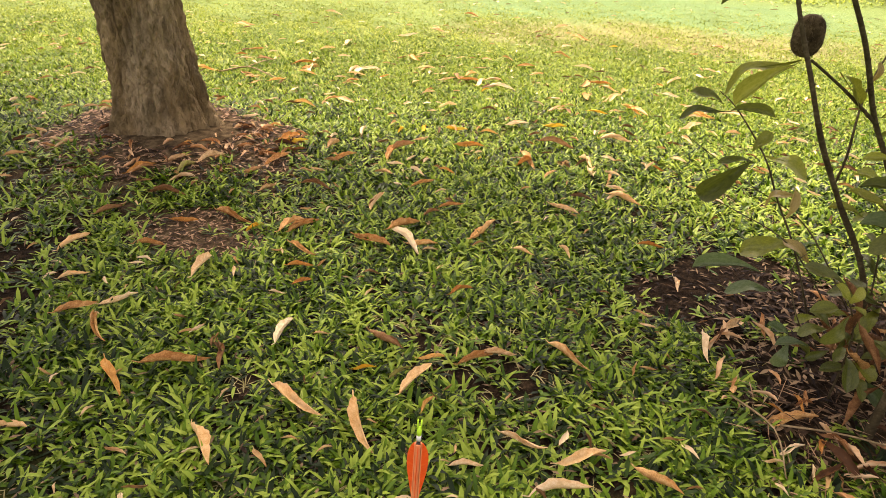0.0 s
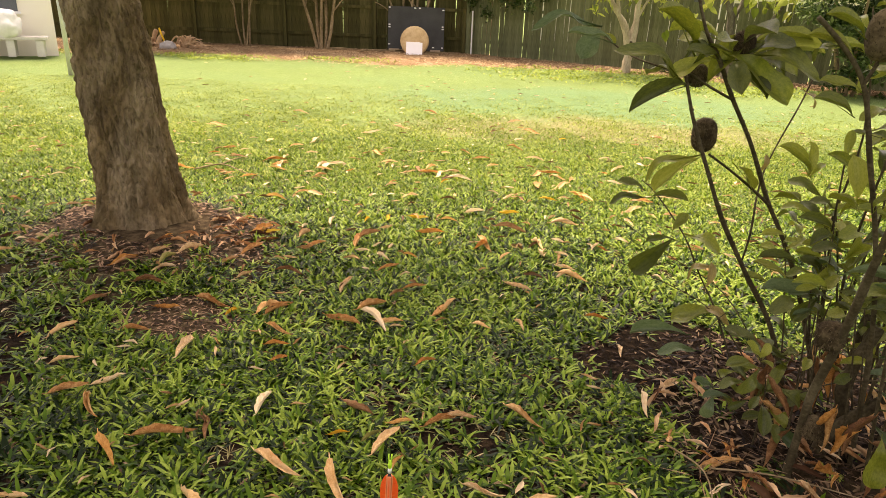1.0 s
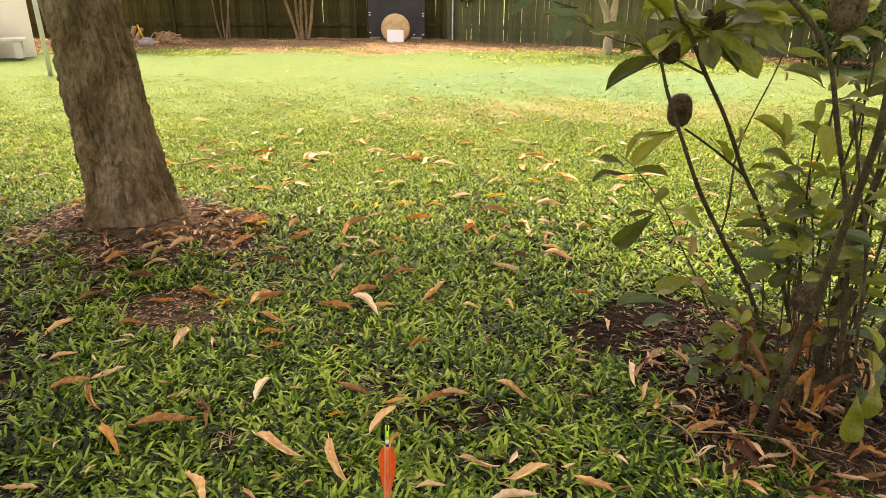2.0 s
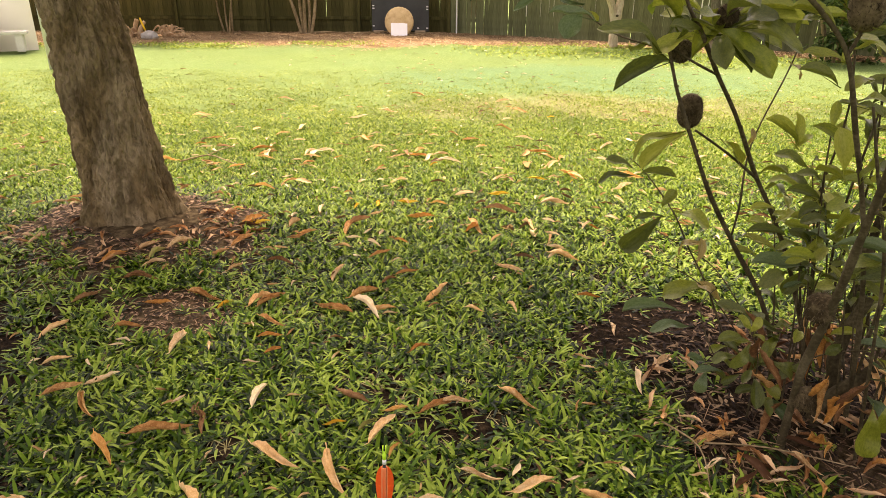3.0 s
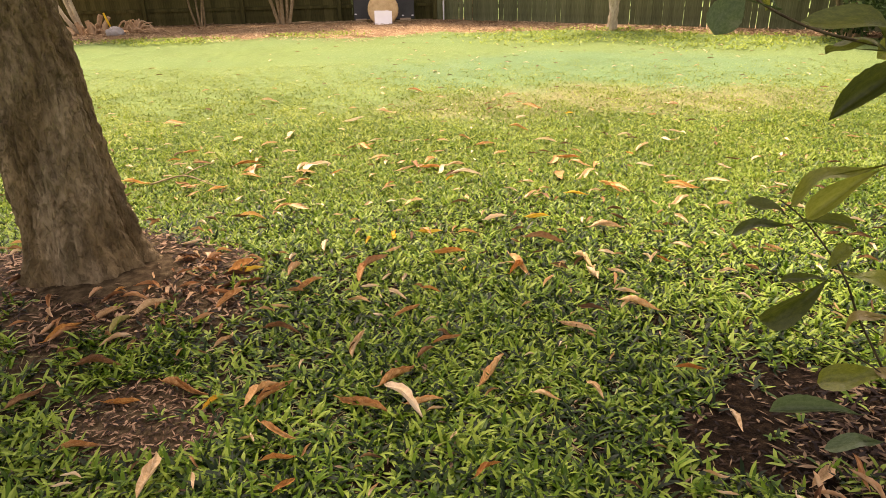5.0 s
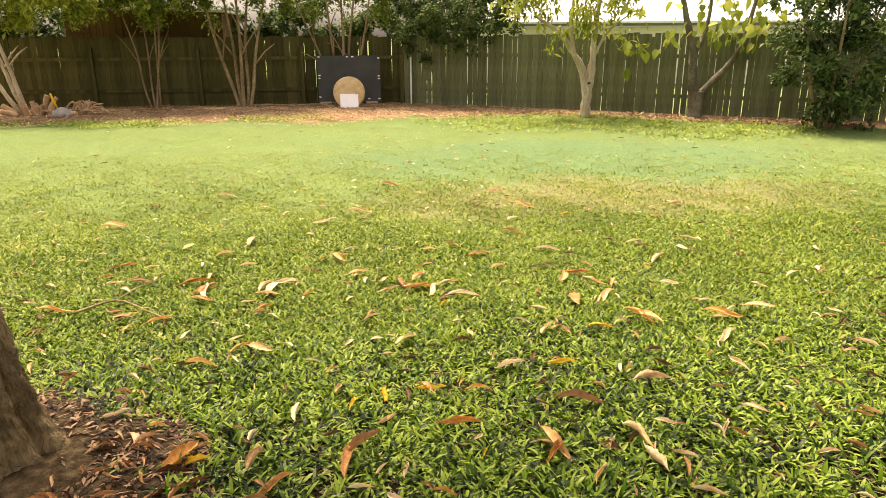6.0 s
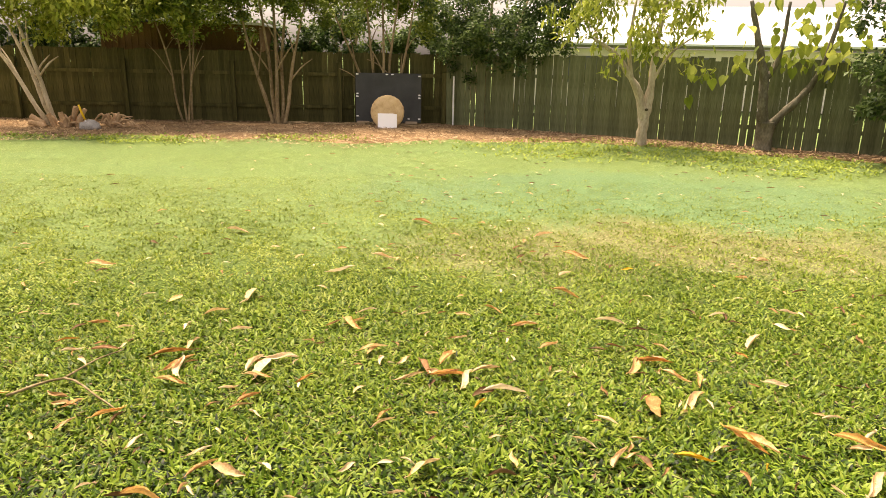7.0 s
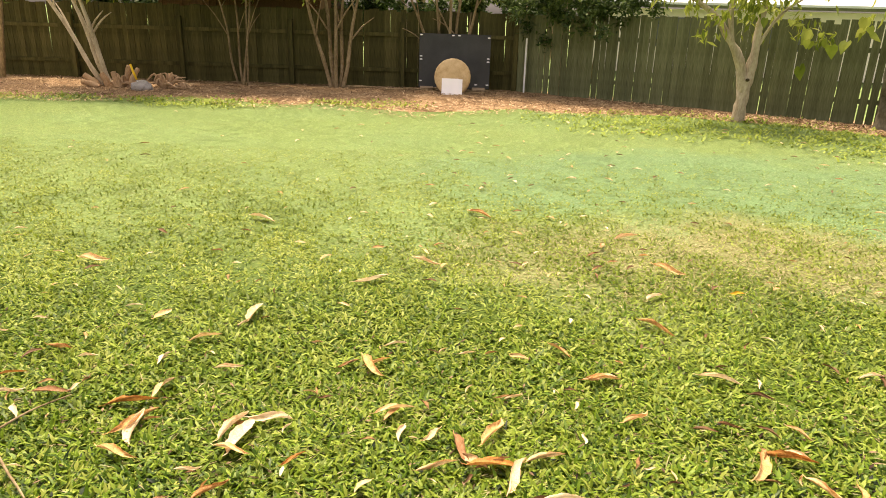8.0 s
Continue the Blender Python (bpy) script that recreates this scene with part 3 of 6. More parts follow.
def chip_cloud(name, label, n, px, py, pz, size, material, category):
    """Small bent flakes lying on the ground."""
    az = rng.uniform(0, 2 * math.pi, n)
    ln, wd = size * rng.uniform(0.5, 1.4, n), size * rng.uniform(0.12, 0.32, n)
    dx, dy = np.cos(az), np.sin(az)
    tz = rng.normal(0, 0.25, n)
    v = np.zeros((n, 6, 3))
    for k, (a, b, h) in enumerate([(-1, 0, 0), (0, -1, 0.25), (0, 1, 0.25), (1, 0, 0), (0.35, -0.8, 0.3), (0.35, 0.8, 0.3)]):
        v[:, k, 0] = px + dx * a * ln / 2 - dy * b * wd / 2
        v[:, k, 1] = py + dy * a * ln / 2 + dx * b * wd / 2
        v[:, k, 2] = pz + 0.004 + h * wd * rng.uniform(0.2, 1.2, n) + a * tz * ln * 0.3 + np.abs(tz) * ln * 0.3
    base = np.arange(n)[:, None, None] * 6
    f = np.array([[0, 1, 2], [1, 4, 5], [1, 5, 2], [4, 3, 5]])[None] + base
    me = fast_mesh(name, v.reshape(-1, 3), f.reshape(-1, 3))
    me.materials.append(material)
    return tagged(new(name, me), label, category, kind="stuff")


n = 26000
px = rng.uniform(-10.5, 8.5, n)
s = np.where(rng.random(n) < 0.12, rng.uniform(-0.3, 0.05, n), rng.uniform(0, 1, n))
e0 = mulch_edge(px)
e1 = np.minimum(18.05, 17.85 - 0.56 * (px - 0.6))
py = e0 + (e1 - e0) * s
chip_cloud("mulch_chips", "loose bark chips and dry leaves", n, px, py, height(px, py) + 0.02 + 0.02 * np.clip(s * 2, 0, 1), 0.085, M["chip"], "mulch")
# litter round the tree foot
n = 2600
a, r = rng.uniform(0, 2 * math.pi, n), np.sqrt(rng.uniform(0.18, 1, n))
px, py = -1.66 + 0.86 * r * np.cos(a), 3.88 + 0.66 * r * np.sin(a)
chip_cloud("tree_litter", "brown leaf fragments on bare earth", n, px, py, height(px, py), 0.055, M["litter"], "leaf litter")
n = 800
a, r = rng.uniform(0, 2 * math.pi, n), np.sqrt(rng.uniform(0, 1, n))
px, py = -1.1 + 0.33 * r * np.cos(a), 2.8 + 0.25 * r * np.sin(a)
chip_cloud("patch_litter", "fine brown fragments on bare earth", n, px, py, height(px, py), 0.035, M["litter"], "leaf litter")
# litter under the shrub
n = 3000
a, r = rng.uniform(0, 2 * math.pi, n), np.sqrt(rng.uniform(0, 1, n))
px, py = BED[0] + 0.22 + 0.8 * r * np.cos(a), BED[1] + 0.1 + 0.8 * r * np.sin(a)
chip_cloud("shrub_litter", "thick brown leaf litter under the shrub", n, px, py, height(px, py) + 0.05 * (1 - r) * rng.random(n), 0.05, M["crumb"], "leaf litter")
n = 520
px, py = rng.uniform(1.05, 2.2, n), rng.uniform(1.2, 2.0, n)
me = strand_mesh("dry_strands", px, py, height(px, py) + rng.uniform(0.006, 0.035, n), rng.uniform(0, 6.28, n), rng.uniform(1.35, 1.6, n), rng.uniform(0.05, 0.15, n), rng.uniform(0.002, 0.005, n), 2, rng.uniform(0, 0.2, n))
me.materials.append(M["litter"])
tagged(new("dry_strands", me), "dry stalks and fine twigs on leaf litter", "leaf litter", kind="stuff")

# ---- ground cover before the fence ----


def cover_patch(n, cx, cy, rx, ry, label, small=1.0):
    a, r = rng.uniform(0, 2 * math.pi, n), np.sqrt(rng.uniform(0, 1, n))
    px, py = cx + rx * r * np.cos(a), cy + ry * r * np.sin(a)
    lump = 0.5 + 0.5 * np.sin(px * 5.1) * np.sin(py * 6.3 + 1)
    k = rng.random(n) < (0.1 + 0.9 * lump) * np.clip(1.6 - 1.5 * r, 0.05, 1)
    px, py = px[k], py[k]
    m = len(px)
    me = strand_mesh("ground_cover", px, py, height(px, py) + rng.uniform(0.0, 0.045, m), rng.uniform(0, 6.28, m), rng.uniform(0.7, 1.5, m),
                     small * rng.uniform(0.035, 0.085, m), small * rng.uniform(0.02, 0.04, m), 2, rng.uniform(0.2, 0.8, m))
    me.materials.append(M["cover"])
    return tagged(new("ground_cover", me), label, "plant", kind="stuff")


cover_patch(2600, -4.95, 15.0, 1.5, 0.65, "low yellow-green weeds at the mulch edge")
cover_patch(1900, -2.05, 15.5, 1.2, 0.6, "low bright green weeds on mulch")
cover_patch(1500, -7.6, 15.0, 1.9, 0.5, "thin low weeds at the lawn edge")
cover_patch(9500, 3.4, 14.35, 3.1, 1.6, "yellow-green creeping ground cover by the pale tree")
cover_patch(5600, 5.8, 12.9, 2.1, 1.3, "creeping ground cover with dead leaves")

# ---- large tree in the lawn ----
tree = thing("tree", "leaning tree with rough grey-brown bark in bare earth", "tree")
levels, sides = 330, 210
tv = []
for i in range(levels):
    z = -0.05 + 3.2 * (i / (levels - 1)) ** 1.1
    zc = max(z, 0)
    lean_x = -1.775 - 0.045 * zc - 0.01 * zc * zc
    lean_y = 4.015 - 0.03 * zc
    flare = 0.06 * math.exp(-max(zc - 0.1, 0) / 0.12) + 0.045 * math.exp(-zc / 0.5)
    r0 = 0.222 - 0.012 * zc + flare
    for k in range(sides):
        a = 2 * math.pi * k / sides
        ca, sa = math.cos(a), math.sin(a)
        r = r0 * (1 + 0.05 * math.sin(2 * a + 0.6) + 0.035 * math.sin(3 * a + 2 + zc) + 0.13 * math.exp(-max(zc - 0.08, 0) / 0.12) * math.sin(5 * a + 0.8) * 0.6)
        big = noise.noise(Vector((ca * 1.4, sa * 1.4, z)) * 2.2)
        q = Vector((ca * 2.6 + 0.25 * big, sa * 2.6, z * 2.4))
        scale_n = noise.turbulence(q * 1.6, 4, False)
        flake = abs(noise.noise(Vector((ca * 5.2 + 0.5 * big, sa * 5.2, z * 7.5))))
        fine_n = noise.turbulence(Vector((ca * 9, sa * 9, z * 15)), 3, False)
        r += 0.012 * big + 0.020 * scale_n - 0.016 * max(0, 0.16 - flake) * 4 + 0.013 * (fine_n - 0.5)
        turn = (a + 0.1 + math.pi) % (2 * math.pi) - math.pi
        r += (0.035 * math.exp(-((turn - 0.22) / 0.11) ** 2) - 0.05 * math.exp(-(turn / 0.07) ** 2)) * math.exp(-zc / 0.4)
        tv.append((lean_x + ca * r, lean_y + sa * r, z))
idx = np.arange(levels * sides).reshape(levels, sides)
nxt = np.roll(idx, -1, 1)
tf = np.stack([idx[:-1], nxt[:-1], nxt[1:], idx[1:]], -1).reshape(-1, 4)
trunk_me = shade(fast_mesh("trunk", tv, tf))
trunk_me.materials.append(M["trunk_bark"])
trunk = piece("trunk", trunk_me, tree)
bm = bmesh.new()
for k, (dx, dy, up) in enumerate([(-1.6, 0.4, 1.5), (1.5, 0.9, 1.6), (0.3, -1.6, 1.5), (-0.5, 1.7, 1.7), (1.2, -0.9, 1.9)]):
    p, r = smooth_path([(-2.03, 3.88, 2.95), (-2.03 + dx * 0.4, 3.88 + dy * 0.4, 3.1 + up * 0.5), (-2.03 + dx, 3.88 + dy, 3.0 + up * 0.6)], [0.13, 0.08, 0.03])
    tube(bm, p, r, 9, 0.2, k)
part("limbs", bm, M["bark"], tree, smooth=True)



def leaf_cloud(name, centres, radius, n, size, material, parent, label="", flat=0.75, narrow=0.45, hang=0.0, heart=False):
    """Small folded leaves in clumps about the centres."""
    centres = np.asarray(centres, float)
    clumps = np.repeat(centres, 16, 0) + rng.normal(0, 1, (len(centres) * 16, 3)) * np.array([radius, radius, radius * flat]) * 0.62
    c = clumps[rng.integers(0, len(clumps), n)] + rng.normal(0, 1, (n, 3)) * radius * 0.16
    az, pitch = rng.uniform(0, 6.283, n), rng.normal(-0.3 - hang, 0.55, n)
    d = np.stack([np.cos(az) * np.cos(pitch), np.sin(az) * np.cos(pitch), np.sin(pitch)], -1)
    up = rng.normal(0, 0.5, (n, 3)) + np.array([0, 0, 1.0])
    sd = np.cross(d, up)
    sd /= np.linalg.norm(sd, axis=1, keepdims=True) + 1e-6
    nr = np.cross(sd, d)
    ln = (size * rng.uniform(0.6, 1.3, n))[:, None]
    w = ln * narrow * 0.5
    v = np.stack([c, c + d * ln * 0.45 + sd * w + nr * w * 0.35, c + d * ln, c + d * ln * 0.45 - sd * w + nr * w * 0.35, c + d * ln * 0.5], 1)
    base = np.arange(n)[:, None, None] * 5
    f = np.array([[0, 1, 4], [1, 2, 4], [2, 3, 4], [3, 0, 4]])[None] + base
    if heart:
        outline = [(0.06, 0), (-0.05, 0.5), (0.12, 0.95), (0.38, 1.0), (0.7, 0.55), (1, 0), (0.7, -0.55), (0.38, -1.0), (0.12, -0.95), (-0.05, -0.5)]
        v = np.stack([c + d * ln * a + sd * w * b + nr * w * (0.3 * abs(b) - 0.25 * a * a) for a, b in outline] + [c + d * ln * 0.4], 1)
        base = np.arange(n)[:, None, None] * 11
        f = np.array([[k, (k + 1) % 10, 10] for k in range(10)])[None] + base
    me = fast_mesh(name, v.reshape(-1, 3), f.reshape(-1, 3))
    me.materials.append(material)
    ob = piece(name, me, parent)
    return tagged(ob, label) if label else ob


# Crown stays out of view; its spread is set to shade the near lawn.
leaf_cloud("crown", [(-0.7 + 3.1 * math.cos(k * 2.4) * math.sqrt((k + 0.5) / 16), 2.7 + 2.6 * math.sin(k * 2.4) * math.sqrt((k + 0.5) / 16), 3.9 + 0.35 * (k % 3)) for k in range(16)],
           0.85, 11500, 0.19, M["crown_mid"], tree, narrow=0.4)
# Extra unseen clumps, added to shade the lawn's left side and the shrub bed.
leaf_cloud("crown", [(-3.9, 5.2, 4.3), (-4.1, 4.2, 4.2), (-4.2, 6.0, 4.7), (0.75, 3.7, 3.9), (0.95, 3.2, 4.1), (-2.8, 4.6, 4.2), (-3.2, 3.6, 4.0), (-2.2, 3.4, 4.3), (-2.6, 2.7, 4.1), (-2.5, 5.4, 4.5), (-1.6, 2.4, 4.2)], 0.6, 9500, 0.19, M["crown_mid"], tree, narrow=0.4)

# ---- fallen leaves ----


def dead_leaf_mesh(name, curl, fold, twist, wide, bend, material):
    """A dry lance-shaped leaf of unit length with a midrib, stalk and curled rims."""
    bm = bmesh.new()
    n = 14
    rows = []
    for i in range(n + 1):
        t = i / n
        w = wide * (math.sin(math.pi * t ** 0.85) ** 0.85) * (1 + 0.09 * math.sin(t * 31 + curl * 9) + 0.06 * math.sin(t * 17 + fold * 7)) + 0.006
        cx = t - 0.5
        cy = bend * (t - 0.5) ** 2
        cz = curl * (math.sin(math.pi * t * 1.1 + 0.4) * 0.16) + 0.05 * math.sin(t * 7 + fold * 5) * curl
        tw = twist * (t - 0.5)
        row = []
        for k in (-1, -0.55, 0, 0.55, 1):
            u, h = k * w * math.cos(fold * abs(k)), abs(k) * w * math.sin(fold) * 1.1 - (0.012 if k == 0 else 0)
            row.append(bm.verts.new((cx, cy + u * math.cos(tw) - h * math.sin(tw), cz + u * math.sin(tw) + h * math.cos(tw))))
        rows.append(row)
    for a, b in zip(rows, rows[1:]):
        for k in range(4):
            bm.faces.new((a[k], a[k + 1], b[k + 1], b[k]))
    tube(bm, [(-0.60, 0.01 + bend * 0.36, 0.02), (-0.5, bend * 0.25, rows[0][2].co.z), (-0.3, bend * 0.09, rows[3][2].co.z - 0.006)], [0.008, 0.009, 0.006], 5)
    return bm_mesh(name, bm, material, True)


SHAPES = [(0.3, 1.05, 1.3, 0.125, 0.16), (-0.3, 1.2, 1.9, 0.135, -0.2), (0.35, 0.85, -1.6, 0.13, 0.1), (0.3, 1.3, 2.3, 0.125, 0.25), (-0.3, 1.0, -2.0, 0.125, -0.15), (0.22, 0.8, 0.9, 0.14, 0.12)]
DEAD = {(k, i): dead_leaf_mesh("fallen_leaf", *s, M["dead_" + k]) for k in LEAF_TONES for i, s in enumerate(SHAPES)}
WORDS = {"tan": "dry tan curled leaf lying on the grass", "pale": "pale bleached dry leaf lying on the grass", "rust": "rust-orange dry leaf lying on the grass",
         "yellow": "bright yellow fallen leaf on the grass", "umber": "dark brown withered leaf on the ground", "olive": "olive-green fading leaf on the grass"}
count = [0]


def fallen_leaf(x, y, heading, length, tone, z=None, tilt=None, heap=None):
    i = count[0]
    count[0] += 1
    if z is None:
        b = float(bare(np.array(x), np.array(y)))
        z = float(height(x, y)) + 0.014 + (1 - b) * (0.030 if y < 5.5 else 0.020 if y < 9 else 0.010)
    roll, pit = (random.uniform(-35, 35), random.uniform(-7, 7)) if tilt is None else tilt
    wide = random.uniform(0.8, 1.1)
    flat = 1.0 if y < 5.0 else 0.65
    wide *= 1.0 if y < 5.0 else 1.3
    if y > 6.4 and tone == "rust":
        tone = "tan" if i % 2 else "pale"
    m = pose(x, y, z, roll, pit, heading) @ Matrix.Diagonal((length / 1.06, length * wide, length * flat, 1))
    if heap is not None:
        heap.append((DEAD["tan", 5 if y > 7.5 else i % 6], m))
        return None
    ob = new("fallen_leaf", DEAD[tone, (i * 5 + i // 7) % 6])
    ob.matrix_world = m
    return tagged(ob, WORDS[tone], "leaf", "fallen leaves")


def join_heap(name, label, heap, material):
    """Many loose leaves as one mesh."""
    vs, fs, at = [], [], 0
    for me, m in heap:
        co = np.empty(len(me.vertices) * 3, np.float32)
        me.vertices.foreach_get("co", co)
        co = co.reshape(-1, 3)
        vs.append(co @ np.array(m.to_3x3()).T + np.array(m.translation))
        fs += [tuple(v + at for v in p.vertices) for p in me.polygons if len(p.vertices) == 4]
        at += len(co)
    me = shade(fast_mesh(name, np.concatenate(vs), fs))
    me.materials.append(material)
    return tagged(new(name, me), label, "leaf litter", kind="stuff")


fallen_leaf(-0.79, 1.82, 21, 0.237, "tan")
fallen_leaf(-0.49, 2.06, 84, 0.183, "pale")
fallen_leaf(-0.29, 2.79, -33, 0.240, "tan")
fallen_leaf(-0.16, 2.96, 54, 0.240, "tan")
fallen_leaf(-0.15, 2.81, -50, 0.240, "pale")
fallen_leaf(-0.07, 2.80, 13, 0.152, "tan")
fallen_leaf(0.21, 1.98, 43, 0.195, "tan")
fallen_leaf(0.28, 2.01, 14, 0.148, "pale")
fallen_leaf(0.01, 1.85, 60, 0.19, "tan")
fallen_leaf(0.05, 1.97, 17, 0.111, "rust")
fallen_leaf(0.52, 2.03, -39, 0.188, "tan")
fallen_leaf(-0.17, 1.88, 19, 0.090, "yellow")
fallen_leaf(-0.05, 1.88, 44, 0.108, "olive")
fallen_leaf(-1.41, 2.30, 25, 0.127, "tan")
fallen_leaf(-1.58, 2.61, 72, 0.201, "tan")
fallen_leaf(-1.27, 2.07, 32, 0.160, "tan")
fallen_leaf(-1.15, 2.15, 48, 0.150, "pale")
fallen_leaf(-1.14, 1.96, -51, 0.240, "tan")
fallen_leaf(-0.96, 1.72, -50, 0.194, "rust")
fallen_leaf(-0.66, 1.88, -69, 0.162, "umber")
fallen_leaf(-0.95, 2.46, 94, 0.240, "pale")
fallen_leaf(-1.26, 2.64, 11, 0.165, "tan")
fallen_leaf(-0.86, 2.87, 59, 0.115, "yellow")
fallen_leaf(-1.21, 2.90, -11, 0.162, "rust")
fallen_leaf(-1.00, 2.96, -21, 0.240, "tan")
fallen_leaf(-0.68, 2.88, 65, 0.210, "tan")
fallen_leaf(-0.64, 2.89, 59, 0.211, "tan")
fallen_leaf(-0.58, 2.64, -33, 0.177, "tan")
fallen_leaf(-0.55, 2.50, 6, 0.123, "rust")
fallen_leaf(-0.51, 2.38, 50, 0.100, "rust")
fallen_leaf(-0.64, 3.81, 45, 0.201, "tan")
fallen_leaf(-0.72, 3.97, 89, 0.240, "pale")
fallen_leaf(-1.62, 3.34, 54, 0.186, "rust")
fallen_leaf(-1.48, 3.47, 48, 0.170, "pale")
fallen_leaf(-1.39, 3.40, 82, 0.20, "olive")
fallen_leaf(-1.29, 3.52, 60, 0.218, "pale")
fallen_leaf(-0.98, 3.65, 62, 0.204, "tan")
fallen_leaf(-0.97, 3.95, 6, 0.196, "yellow")
fallen_leaf(-0.91, 3.26, 69, 0.151, "pale")
fallen_leaf(-0.69, 3.36, -10, 0.176, "umber")
fallen_leaf(-0.35, 3.23, 79, 0.212, "pale")
fallen_leaf(-0.13, 3.50, 38, 0.170, "tan")
fallen_leaf(0.04, 3.23, 23, 0.151, "tan")
fallen_leaf(-0.05, 3.14, 54, 0.128, "umber")
fallen_leaf(0.20, 2.99, 57, 0.240, "tan")
fallen_leaf(0.39, 2.81, -31, 0.119, "tan")
fallen_leaf(0.58, 2.84, -72, 0.127, "pale")
fallen_leaf(0.82, 3.81, -90, 0.226, "pale")
fallen_leaf(0.80, 3.98, -71, 0.204, "tan")
fallen_leaf(0.44, 3.91, 65, 0.240, "rust")
fallen_leaf(0.45, 3.95, -69, 0.240, "tan")
fallen_leaf(0.62, 3.30, -32, 0.181, "pale")
fallen_leaf(0.95, 3.47, -31, 0.209, "tan")
fallen_leaf(0.13, 2.43, 40, 0.125, "rust")
fallen_leaf(0.10, 4.16, -7, 0.205, "rust")
fallen_leaf(0.65, 4.27, -8, 0.240, "umber")
fallen_leaf(-0.31, 4.04, 49, 0.240, "umber")
fallen_leaf(-0.36, 3.95, 83, 0.240, "tan")
fallen_leaf(-0.00, 4.46, 4, 0.156, "yellow")
fallen_leaf(1.01, 5.04, -22, 0.172, "yellow")
fallen_leaf(1.32, 5.17, -49, 0.213, "tan")
fallen_leaf(0.67, 4.64, -9, 0.157, "yellow")
fallen_leaf(-0.27, 5.36, 37, 0.135, "pale")
fallen_leaf(-0.97, 6.00, 80, 0.240, "pale")
fallen_leaf(-0.86, 5.00, -23, 0.169, "pale")
fallen_leaf(-1.38, 5.98, 62, 0.240, "tan")
fallen_leaf(-1.50, 5.45, 35, 0.160, "rust")
fallen_leaf(0.54, 6.52, 4, 0.186, "rust")
fallen_leaf(1.05, 2.65, -95, 0.148, "pale")
fallen_leaf(0.99, 2.94, -8, 0.132, "rust")
fallen_leaf(1.03, 2.17, -95, 0.175, "pale")
fallen_leaf(1.20, 2.36, 38, 0.161, "pale")
fallen_leaf(1.20, 1.83, 11, 0.240, "tan")
fallen_leaf(-1.57, 2.92, 64, 0.187, "umber")
fallen_leaf(-1.38, 3.10, -3, 0.205, "umber")
fallen_leaf(-0.12, 2.05, -34, 0.170, "umber")
fallen_leaf(0.06, 1.73, 67, 0.090, "rust")
fallen_leaf(-2.53, 7.72, -5, 0.240, "rust")
fallen_leaf(-1.76, 8.76, -16, 0.240, "rust")
fallen_leaf(-0.69, 7.57, 26, 0.240, "pale")
fallen_leaf(-0.38, 7.91, -12, 0.208, "rust")
fallen_leaf(-0.06, 9.13, -35, 0.240, "rust")
fallen_leaf(1.05, 8.70, 27, 0.221, "rust")
fallen_leaf(0.92, 7.13, -44, 0.240, "tan")
fallen_leaf(1.20, 7.99, -23, 0.228, "tan")
fallen_leaf(0.37, 6.78, -48, 0.156, "rust")
fallen_leaf(0.54, 6.54, 15, 0.162, "rust")
fallen_leaf(0.64, 6.21, 40, 0.163, "tan")
fallen_leaf(-0.36, 6.15, 28, 0.190, "tan")
fallen_leaf(-0.50, 6.55, 31, 0.142, "rust")
fallen_leaf(-0.52, 6.50, -55, 0.240, "tan")
fallen_leaf(-1.37, 6.69, 29, 0.165, "rust")
fallen_leaf(-1.22, 7.00, 91, 0.240, "pale")
fallen_leaf(-0.69, 5.80, 49, 0.122, "rust")
fallen_leaf(-1.45, 6.10, 17, 0.237, "rust")
fallen_leaf(-1.37, 6.23, 84, 0.193, "pale")
fallen_leaf(-1.36, 5.94, 101, 0.220, "pale")
fallen_leaf(-1.34, 5.77, -9, 0.177, "tan")
fallen_leaf(-0.93, 5.83, -12, 0.167, "tan")
fallen_leaf(-0.92, 5.93, 85, 0.240, "pale")
fallen_leaf(-0.85, 6.06, 9, 0.188, "pale")
fallen_leaf(-0.91, 5.61, 62, 0.171, "tan")
fallen_leaf(-0.27, 5.43, 55, 0.124, "tan")
fallen_leaf(-0.16, 5.81, 15, 0.168, "pale")
fallen_leaf(-0.08, 5.91, -67, 0.219, "umber")
fallen_leaf(0.05, 6.05, 70, 0.240, "tan")
fallen_leaf(0.05, 5.83, 15, 0.221, "rust")
fallen_leaf(0.12, 5.79, 70, 0.218, "pale")
fallen_leaf(0.25, 5.90, 32, 0.197, "pale")
fallen_leaf(-0.03, 5.85, -40, 0.135, "pale")
fallen_leaf(0.04, 5.85, 27, 0.156, "umber")
fallen_leaf(0.31, 5.65, 10, 0.240, "pale")
fallen_leaf(0.18, 5.53, 55, 0.113, "yellow")
fallen_leaf(0.98, 5.48, -97, 0.240, "tan")
fallen_leaf(1.19, 5.55, 43, 0.240, "tan")
fallen_leaf(1.21, 5.79, -40, 0.173, "tan")
fallen_leaf(1.03, 5.92, 57, 0.214, "tan")
fallen_leaf(1.16, 5.99, -10, 0.214, "rust")
fallen_leaf(1.32, 5.77, 76, 0.171, "tan")
fallen_leaf(1.70, 5.72, -0, 0.150, "pale")
fallen_leaf(1.86, 6.28, 48, 0.240, "pale")
fallen_leaf(1.69, 6.08, -66, 0.090, "rust")
fallen_leaf(1.00, 6.18, -3, 0.106, "umber")
fallen_leaf(1.09, 6.58, -7, 0.214, "pale")
fallen_leaf(-2.01, 6.53, -23, 0.197, "tan")
fallen_leaf(-1.15, 6.42, 15, 0.135, "pale")
